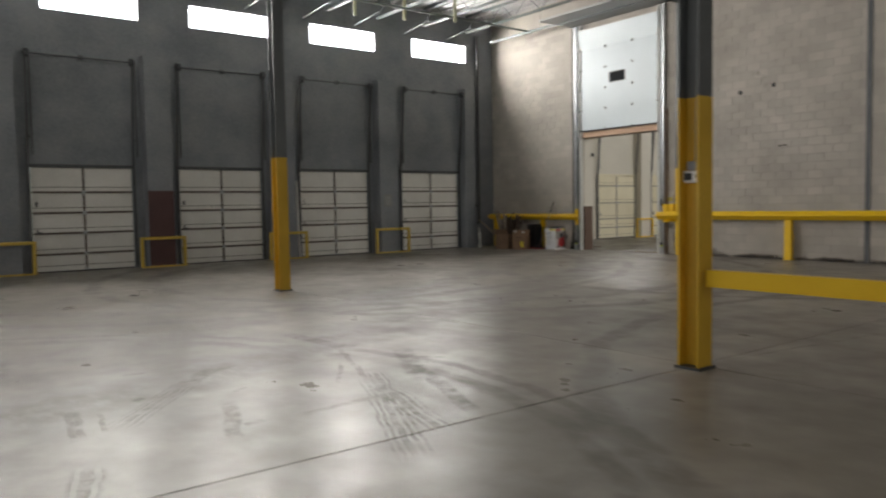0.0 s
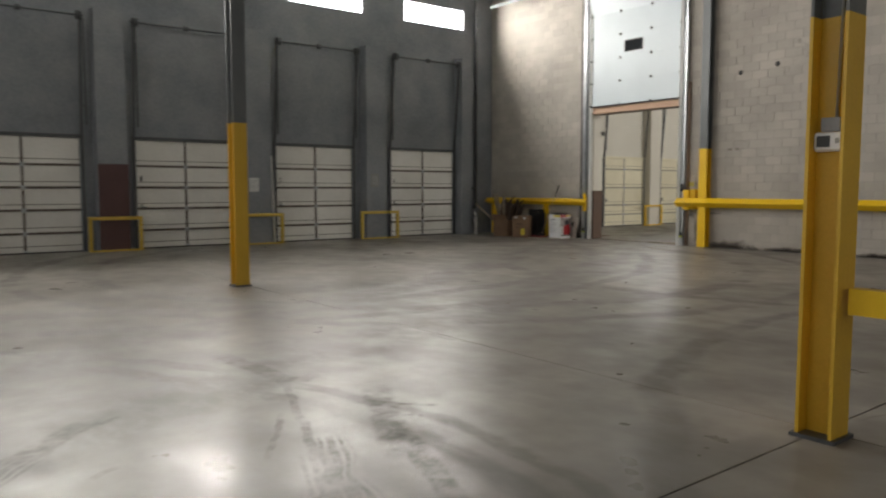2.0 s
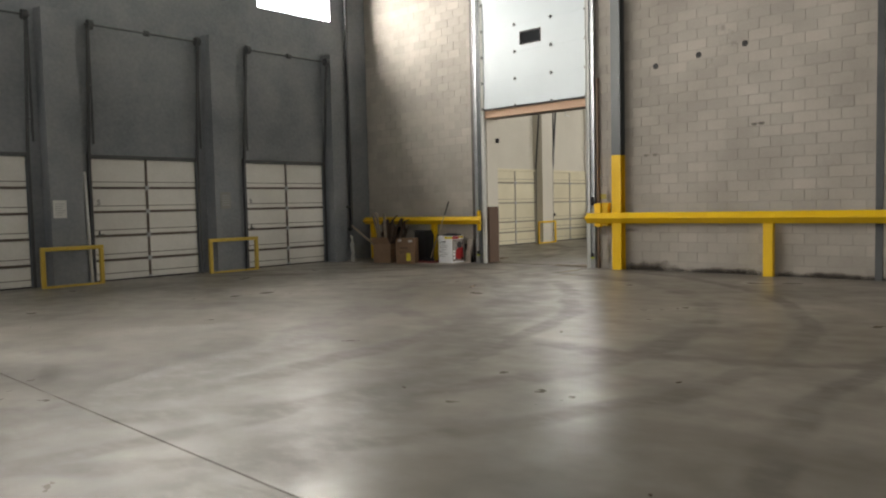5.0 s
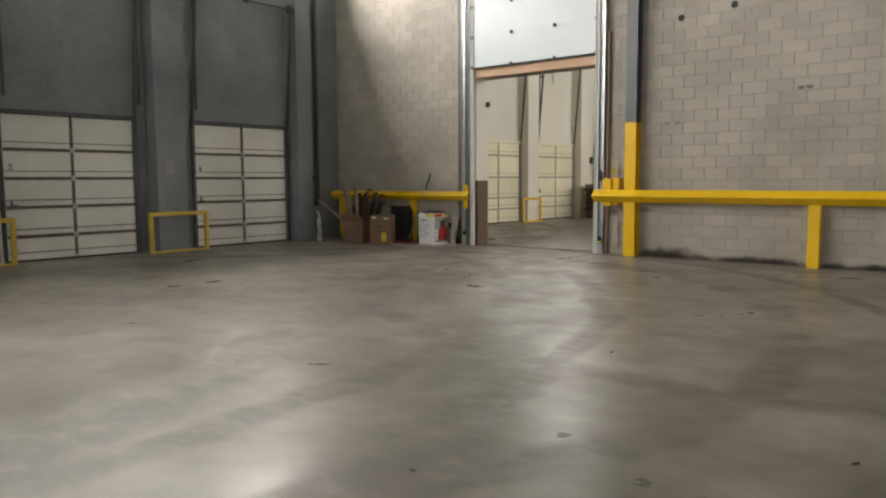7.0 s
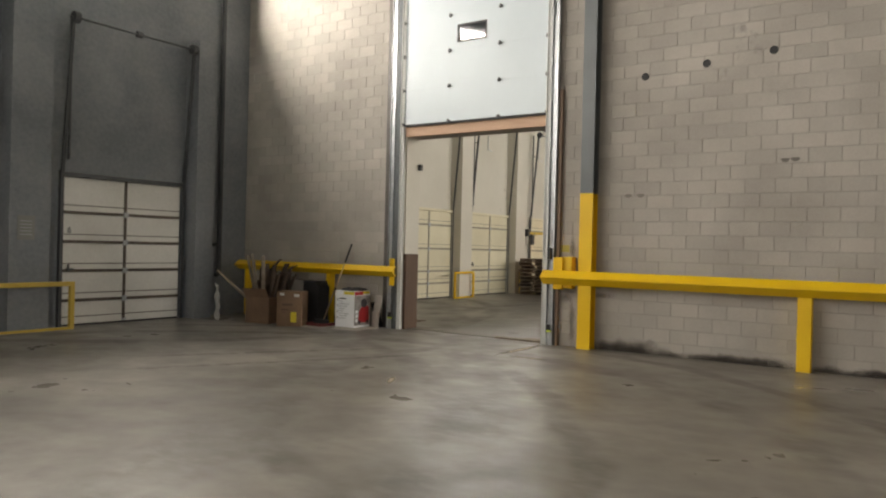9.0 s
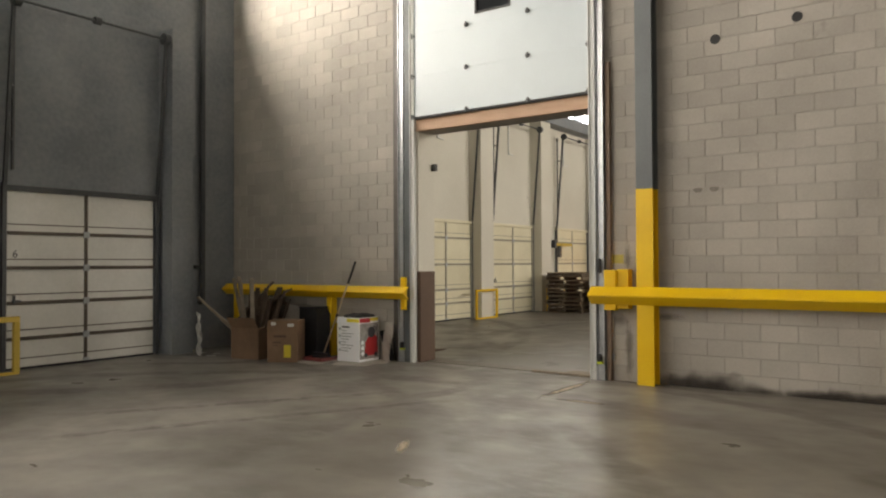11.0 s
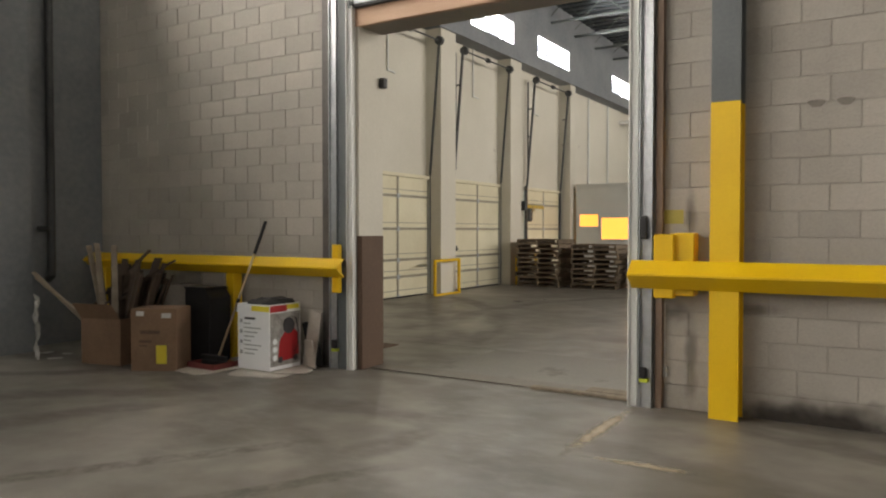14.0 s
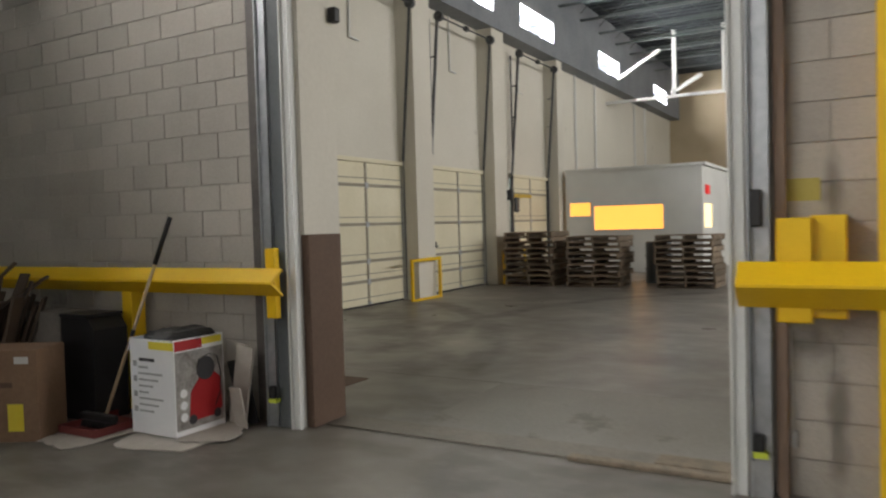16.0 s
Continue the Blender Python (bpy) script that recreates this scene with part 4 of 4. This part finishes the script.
bmesh.ops.rotate(bm, cent=(17.87, 17, 0), matrix=Matrix.Rotation(0.18, 3, "X"), verts=bm.verts)
solid("offcut_board", bm, wet_card, "tan offcut board leaning beside the printed carton", "board")
bm = boxes((17.80, 17.815, 16.82, 16.92, 0.002, 0.32))
bmesh.ops.rotate(bm, cent=(17.8, 16.87, 0), matrix=Matrix.Rotation(-0.2, 3, "Y"), verts=bm.verts)
solid("offcut_board", bm, wet_card, "small tan offcut leaning beside the printed carton", "board")
bm = boxes((17.90, 17.915, 16.80, 16.98, 0, 0.5))
bmesh.ops.rotate(bm, cent=(17.9, 16.9, 0), matrix=Matrix.Rotation(-0.25, 3, "X"), verts=bm.verts)
solid("rubber_sheet", bm, black, "black rubber sheet leaning on the wall", "rubber sheet")

film_sheet = bmesh.new()
bmesh.ops.create_grid(film_sheet, x_segments=14, y_segments=24, size=0.5)
for v in film_sheet.verts:
    u, w = v.co.x, v.co.y + 0.5
    v.co = Vector((16.62 + 0.16 * u + 0.05 * noise.noise(Vector((u * 5, w * 4, 1))), 20.02 + 0.3 * u + 0.06 * noise.noise(Vector((u * 6, w * 5, 5))), 0.006 + 0.78 * w * (0.8 + 0.3 * u)))
ob = solid("plastic_film", film_sheet, clear_wrap, "crumpled clear plastic film standing by the corner", "plastic film")
ob.modifiers.new("thickness", "SOLIDIFY").thickness = 0.002
# white slips stand in for small glints of sunlight on the floor
for x, y, r, w in ((16.90, 20.30, 20, 0.18), (16.72, 19.82, -15, 0.16), (16.98, 20.02, 60, 0.13)):
    ob = solid("floor_glint", boxes((-w / 2, w / 2, -0.05, 0.05, 0, 0.004)), paper, "flat white slip laid in for a spot of light on the floor", "paper", "paper scraps")
    ob.matrix_basis = pose(x, y, 0.001, 2, 3, r)


# ---- fixtures on walls ----
def photo_eye(m, tape=True):
    e = thing("photo_eye", m, "small black photo sensor on the door track", "sensor", "door sensors")
    part("case", boxes((-0.05, 0, -0.03, 0.03, 0, 0.09 if tape else 0.19), bevel=0.008), black, e)
    if tape:
        part("tape", boxes((-0.054, 0.0, -0.045, 0.025, -0.03, 0.0)), lime, e, "lime reflective tape")


photo_eye(pose(17.945, 13.34, 1.41), False)
photo_eye(pose(17.945, 13.34, 0.25))
photo_eye(pose(17.945, 16.66, 0.22))
solid("door_jamb_plate", boxes((WALL - 0.012, WALL + 0.005, 16.76, 16.92, 0, 7.3)), surface("stained_steel_plate", (0.085, 0.075, 0.07), (0.15, 0.135, 0.125), 0.6, 0.2, patch=2.5),
      "dark stained steel plate beside the door track", "jamb plate", kind="structure")
solid("horn_box", boxes((18.37, 18.44, OPEN_1 - 0.09, OPEN_1 - 0.02, 3.03, 3.14), bevel=0.006), black, "small black horn box on the jamb", "horn")
paint_patch = surface("old_yellow_patch", (0.42, 0.36, 0.08), (0.5, 0.43, 0.12), 0.7, relief=0.2)
solid("paint_patch", boxes((WALL - 0.003, WALL + 0.005, 13.05, 13.26, 1.535, 1.65)), paint_patch, "old yellow paint patch on the blocks", "paint patch", kind="structure")
for y, z in ((11.855, 4.265), (10.935, 4.36), (10.02, 4.44)):
    bm = rod(bmesh.new(), (WALL - 0.004, y, z), (WALL + 0.005, y, z), 0.06, 16)
    solid("bolt_hole", bm, dark_seal, "dark round hole in the block wall", "hole", "row of holes", "structure")
chip_dark = surface("chipped_block", (0.15, 0.138, 0.12), (0.25, 0.23, 0.2), 0.9, grain=60, relief=0.5)
for y, z in ((9.84, 2.89), (9.71, 2.895), (12.08, 2.433), (11.885, 2.435)):
    pts = [(y + 0.055 * math.cos(a) * (1 + 0.25 * math.sin(3 * a)), z + 0.035 * math.sin(a) * (1 + 0.2 * math.cos(2 * a))) for a in [2 * math.pi * k / 14 for k in range(14)]]
    solid("chipped_spot", extrude(pts, "x", WALL - 0.003, WALL + 0.004), chip_dark, "dark chipped spot on the block wall", "chip", "wall chips", "structure")



def smear(name, tint, strength, scale):
    """A soft-edged stain that fades out from the middle of its own unit disc."""
    m, t, pr = shader(name, 0.85)
    pr.inputs["Base Color"].default_value = (*tint, 1)
    tc, geo, ln = t.nodes.new("ShaderNodeTexCoord"), t.nodes.new("ShaderNodeNewGeometry"), t.nodes.new("ShaderNodeVectorMath")
    nz, sub, rp, mx, tr = t.nodes.new("ShaderNodeTexNoise"), t.nodes.new("ShaderNodeMath"), t.nodes.new("ShaderNodeMapRange"), t.nodes.new("ShaderNodeMixShader"), t.nodes.new("ShaderNodeBsdfTransparent")
    ln.operation, sub.operation, rp.interpolation_type = "LENGTH", "SUBTRACT", "SMOOTHSTEP"
    nz.inputs["Scale"].default_value, nz.inputs["Detail"].default_value = scale, 6
    rp.inputs[1].default_value, rp.inputs[2].default_value, rp.inputs[4].default_value = -0.45, 0.45, strength
    L = t.links.new
    L(tc.outputs["Object"], ln.inputs[0])
    L(geo.outputs["Position"], nz.inputs[0])
    L(nz.outputs[0], sub.inputs[0])
    L(ln.outputs["Value"], sub.inputs[1])
    L(sub.outputs[0], rp.inputs[0])
    L(rp.outputs[0], mx.inputs[0])
    L(tr.outputs[0], mx.inputs[1])
    L(pr.outputs[0], mx.inputs[2])
    L(mx.outputs[0], t.nodes["Material Output"].inputs[0])
    return m


soot = smear("soot", (0.06, 0.05, 0.042), 0.75, 4.0)
dark_smear = smear("dark_smear", (0.12, 0.107, 0.092), 0.2, 9.0)
# the last two patches are darker areas directly below the bracket and the rail
for y, z, hy, hz, mat in ((12.0, 0.0, 0.9, 0.25, soot), (10.4, 0.0, 1.3, 0.15, soot), (8.4, 0.0, 1.6, 0.12, soot), (6.6, 0.0, 1.4, 0.12, soot), (18.2, 0.0, 1.2, 0.2, soot), (19.6, 0.0, 0.8, 0.25, soot),
                          (12.98, 0.45, 0.08, 0.6, dark_smear), (13.0, 1.6, 0.07, 0.3, dark_smear), (13.12, 0.8, 0.2, 0.13, dark_smear), (12.5, 0.86, 0.3, 0.07, dark_smear)):
    low = 0.0 if z == 0 else -1.0
    ob = solid("wall_stain_mark", boxes((-0.001, 0.001, -1, 1, low, 1)), mat, "dark mark on the block wall, sooty stain along the foot", "stain", "wall stains", "structure")
    ob.matrix_basis = pose(WALL - 0.002, y, z + (0.002 if z == 0 else 0)) @ Matrix.Diagonal((1, hy, hz, 1))

cord = thing("power_cord", pose(WALL - 0.012, 13.19, 0), "thin white cord with a grey plug on the wall", "cord")
part("wire", rod(bmesh.new(), (0, 0, 0.34), (0, 0.005, 0.88), 0.005, 6), paper, cord)
part("plug", boxes((-0.014, 0.01, -0.025, 0.015, 0.26, 0.35), bevel=0.004), grey_print, cord, "grey plug")

sign = thing("wall_sign", pose(9.33, UPPER + 0.05, 1.58), "pale paper notice on the dock pier", "notice")
part("sheet", boxes((-0.13, 0.13, -0.006, 0, -0.18, 0.18)), paper, sign)
for k in range(6):
    part("text_bar", boxes((-0.1, 0.1 - 0.03 * (k % 3), -0.009, -0.005, 0.1 - 0.045 * k, 0.115 - 0.045 * k)), grey_print, sign)
sign2 = thing("wall_sign", pose(13.10, UPPER + 0.05, 1.72), "faded grey notice on the dock pier", "notice")
part("sheet", boxes((-0.14, 0.14, -0.006, 0, -0.2, 0.2)), surface("faded_notice", (0.22, 0.22, 0.21), (0.28, 0.28, 0.27), 0.7), sign2)
for k in range(5):
    part("text_bar", boxes((-0.1, 0.09, -0.009, -0.005, 0.1 - 0.055 * k, 0.12 - 0.055 * k)), grey_print, sign2)
solid("plastic_pipe", rod(bmesh.new(), (9.93, UPPER + 0.12, 0), (9.90, UPPER + 0.2, 2.35), 0.035, 12), paper, "white plastic pipe leaning beside a dock door", "pipe")
bm = rod(bmesh.new(), (17.27, UPPER + 0.36, 0.9), (17.27, UPPER + 0.36, 7.6), 0.05, 12)
rod(bm, (17.27, UPPER + 0.36, 1.5), (17.1, UPPER + 0.36, 1.5), 0.035, 10)
rod(bm, (17.27, UPPER + 0.36, 0.9), (17.27, UPPER + 0.44, 0.85), 0.05, 12)
solid("down_pipe", bm, dark_steel, "dark drain pipe down the corner pier", "pipe")
for x in (36.6, 38.6, 43.6, 45.2):
    solid("wall_conduit", rod(bmesh.new(), (x, RECESS - 0.04, 2.9), (x, RECESS - 0.04, LEDGE), 0.035, 8), office_wall, "pale conduit down the cream wall", "conduit", "wall conduits")

for x, top, low in ((24.71, LEDGE, 4.9), (28.41, LEDGE, 4.9), (32.15, LEDGE, 4.95)):
    bm = rod(bmesh.new(), (x, RECESS - 0.03, low), (x, RECESS - 0.03, top), 0.02, 8)
    rod(bm, (x - 0.02, RECESS - 0.03, low), (x + 0.27, RECESS - 0.03, low - 0.02), 0.02, 8)
    solid("wall_conduit", bm, office_wall, "thin pale hooked conduit on the cream wall above a door", "conduit", "wall conduits")
hoist = thing("door_bar", pose(30.62, UPPER, 2.15), "yellowish lock bar with a dark hanging handle by a cream door", "lock bar")
part("bar", boxes((0.1, 1.5, 0.1, 0.16, -0.04, 0.05), bevel=0.006), old_yellow, hoist)
part("bracket", boxes((0, 0.12, -0.02, 0.46, -0.12, 0.14), bevel=0.01), dark_steel, hoist)
part("handle", boxes((0.5, 0.68, 0.08, 0.18, -0.42, -0.04), bevel=0.03), dark_steel, hoist, "dark hanging handle")

# threshold of the opening
worn_timber = surface("worn_timber", (0.15, 0.125, 0.095), (0.31, 0.25, 0.18), 0.75, grain=30, patch=5, relief=0.2)
plate = thing("threshold", pose(0, 0, 0), "worn steel threshold strip with a timber filler", "threshold")
part("strip", boxes((18.14, 18.42, OPEN_0 + 0.01, OPEN_1 - 0.06, 0.0, 0.012), bevel=0.004), surface("worn_threshold", (0.13, 0.115, 0.095), (0.24, 0.215, 0.18), 0.5, 0.2, patch=4), plate)
part("filler", boxes((18.09, 18.17, OPEN_0 + 0.02, 14.45, 0.0, 0.03), bevel=0.006), worn_timber, plate, "pale timber filler strip")
part("filler", boxes((18.2, 18.38, OPEN_0 + 0.02, 13.95, 0.012, 0.028), bevel=0.005), worn_timber, plate, "pale timber filler strip")

solid("floor_patch", boxes((18.44, 19.95, 13.3, 15.75, 0.0, 0.004), bevel=0.002), surface("pale_patch_concrete", (0.16, 0.148, 0.125), (0.25, 0.232, 0.20), 0.5, grain=30, patch=1.5, relief=0.1, wear=((0.13, 0.12, 0.10), 1.2, 0.56)),
      "paler concrete patch behind the threshold", "floor patch", kind="structure")
# thin dark rectangle on the floor, in the jamb guard's brown
solid("brown_rectangle", boxes((18.95, 19.62, 17.02, 17.5, 0.0, 0.012), bevel=0.004), brown_panel, "thin dark brown rectangle flat on the floor behind the jamb", "board")

# worn floor paint by the opening
tan = smear("tan_residue", (0.52, 0.44, 0.33), 0.9, 11.0)
for x, y, hx, hy, turn in ((17.1, 13.41, 0.85, 0.09, 0), (16.42, 12.9, 0.07, 0.42, 0), (13.72, 13.28, 0.3, 0.06, 30)):
    ob = solid("floor_residue", boxes((-1, 1, -1, 1, -0.0005, 0.0005)), tan, "worn tan paint residue on the concrete by the opening", "floor paint", "floor paint", "structure")
    ob.matrix_basis = pose(x, y, 0.0012, 0, 0, turn) @ Matrix.Diagonal((hx, hy, 1, 1))

# small litter on the open floor
rnd = random.Random(21)
for k, (x, y) in enumerate(((9.2, 7.2), (6.9, 6.3), (5.9, 5.6), (10.6, 9.3), (7.7, 8.9))):
    bm = bar(bmesh.new(), (x, y, 0.004), (x + rnd.uniform(-0.06, 0.06), y + rnd.uniform(-0.06, 0.06), 0.004), 0.01, 0.008)
    solid("wood_splinter", bm, dark_wood, "dark splinter lying on the concrete floor", "splinter", "floor litter")


# ---- under the roof ----
pipe = thing("sprinkler_pipe", pose(0, 0, 0), "dark sprinkler pipe under the roof along the block wall", "sprinkler pipe", "sprinkler pipes")
part("main", rod(bmesh.new(), (17.3, 2.0, 7.25), (17.3, 20.1, 7.25), 0.05, 10), joist_paint, pipe, smooth=True)
for y in (14.2, 17.6, 19.2):
    part("hanger", rod(bmesh.new(), (17.3, y, 7.3), (17.3, y, ROOF - 0.03), 0.008, 6), joist_paint, pipe)
pipe = thing("sprinkler_pipe", pose(0, 0, 0), "dark sprinkler branch pipe under the roof joists", "sprinkler pipe", "sprinkler pipes")
part("main", rod(bmesh.new(), (WEST + 1, 18.2, 7.5), (17.3, 18.2, 7.28), 0.035, 10), joist_paint, pipe, smooth=True)
for x in (4.0, 8.0, 12.0, 15.5):
    part("sprinkler_head", rod(bmesh.new(), (x, 18.2, 7.25), (x, 18.2, 7.45), 0.014, 8), steel, pipe)
    part("hanger", rod(bmesh.new(), (x + 0.3, 18.2, 7.4), (x + 0.3, 18.2, ROOF - 0.03), 0.007, 6), joist_paint, pipe)
pale = surface("pale_tube", (0.5, 0.52, 0.32), (0.6, 0.61, 0.42), 0.5)
for x, y in ((10.9, 18.62), (13.8, 17.67), (12.4, 18.3)):
    solid("hanging_tube", boxes((x - 0.05, x + 0.05, y - 0.02, y + 0.02, 7.0, ROOF - 0.03), bevel=0.008), pale, "pale yellow hanging strut below the roof", "hanging strut", "hanging struts")
for k, x in enumerate([d + DOOR_W / 2 + s for d in DOORS[2:] for s in (-0.9, 0.9)]):
    solid("joist_seat", bar(bmesh.new(), (x, RECESS + 0.02, 7.35), (x + 0.3, UPPER - 0.55, 7.62), 0.035, 0.015), joist_paint, "short steel brace under a roof joist", "roof brace", "roof braces")
brace = thing("roof_truss", pose(0, 0, 0), "white steel truss with diagonal braces in the next hall", "truss")
TX = 40.0
TRUSS = [("brace", (TX, 20.47, 6.45), (TX, 18.98, 7.3), 0.09), ("hanger", (TX, 18.5, 5.6), (TX, 18.5, 7.9), 0.12), ("brace", (TX, 18.6, 5.75), (TX, 17.6, 6.3), 0.12),
         ("tie", (TX, 20.95, 5.65), (TX, 12.0, 5.65), 0.1), ("hanger", (TX, 16.9, 5.65), (TX, 16.9, 7.9), 0.1)]
for name, a, b, w in TRUSS:
    part(name, bar(bmesh.new(), a, b, w, w), office_wall, brace)
solid("ceiling_soffit", boxes((WALL - 1.5, WALL, 13.2, 16.9, 7.22, 7.28)), deck_paint, "pale soffit board above the raised door", "soffit", kind="structure")


# ---- the blocks of the wall, one by one ----
BL, BH, GAP, PROUD = 0.4064, 0.2032, 0.006, 0.012


def block_verts(y0, y1, z0, z1):
    x0, x1, c = WALL + PROUD, WALL, 0.0025
    return [(x0, y0, z0), (x0, y1, z0), (x0, y1, z1), (x0, y0, z1), (x1, y0 + c, z0 + c), (x1, y1 - c, z0 + c), (x1, y1 - c, z1 - c), (x1, y0 + c, z1 - c)]


FACES = [(4, 7, 6, 5), (0, 4, 5, 1), (1, 5, 6, 2), (2, 6, 7, 3), (3, 7, 4, 0)]


def plain_mesh(name, verts, faces, material):
    me = bpy.data.meshes.new(name)
    me.from_pydata(verts, [], faces)
    me.materials.append(material)
    return me


whole = plain_mesh("block", [(x - WALL, y, z) for x, y, z in block_verts(GAP / 2, BL - GAP / 2, GAP / 2, BH - GAP / 2)], FACES, block)
verts, faces, single = [], [], 0
for row in range(int(7.6 / BH)):
    z0 = row * BH
    for k in range(-46, 23):
        y0 = 12.39 + k * BL + (BL / 2 if row % 2 else 0)
        y1 = y0 + BL
        if y1 > RECESS:
            y1 = RECESS
        lo, hi = y0, y1
        if z0 < OPEN_Z + 0.2 and hi > OPEN_0 - 0.1 and lo < OPEN_1 + 0.1:
            if lo < OPEN_0 - 0.16:
                hi = OPEN_0 - 0.1
            elif hi > OPEN_1 + 0.16:
                lo = OPEN_1 + 0.1
            else:
                continue
        if hi - lo < 0.06:
            continue
        near = (8.8 < y0 < 13.6 and z0 < 2.6) or (16.4 < y0 < 19.6 and z0 < 3.0)
        if near and single < 300 and abs(hi - lo - BL) < 0.001:
            single += 1
            ob = new("block", whole)
            ob.parent, ob.location = wall_b, (WALL, lo, z0)
        else:
            n = len(verts)
            verts += block_verts(lo + GAP / 2, hi - GAP / 2, z0 + GAP / 2, z0 + BH - GAP / 2)
            faces += [tuple(i + n for i in f) for f in FACES]
rest = new("block_courses", plain_mesh("block_courses", verts, faces, block))
rest.parent = wall_b
tagged(rest, kind="stuff")
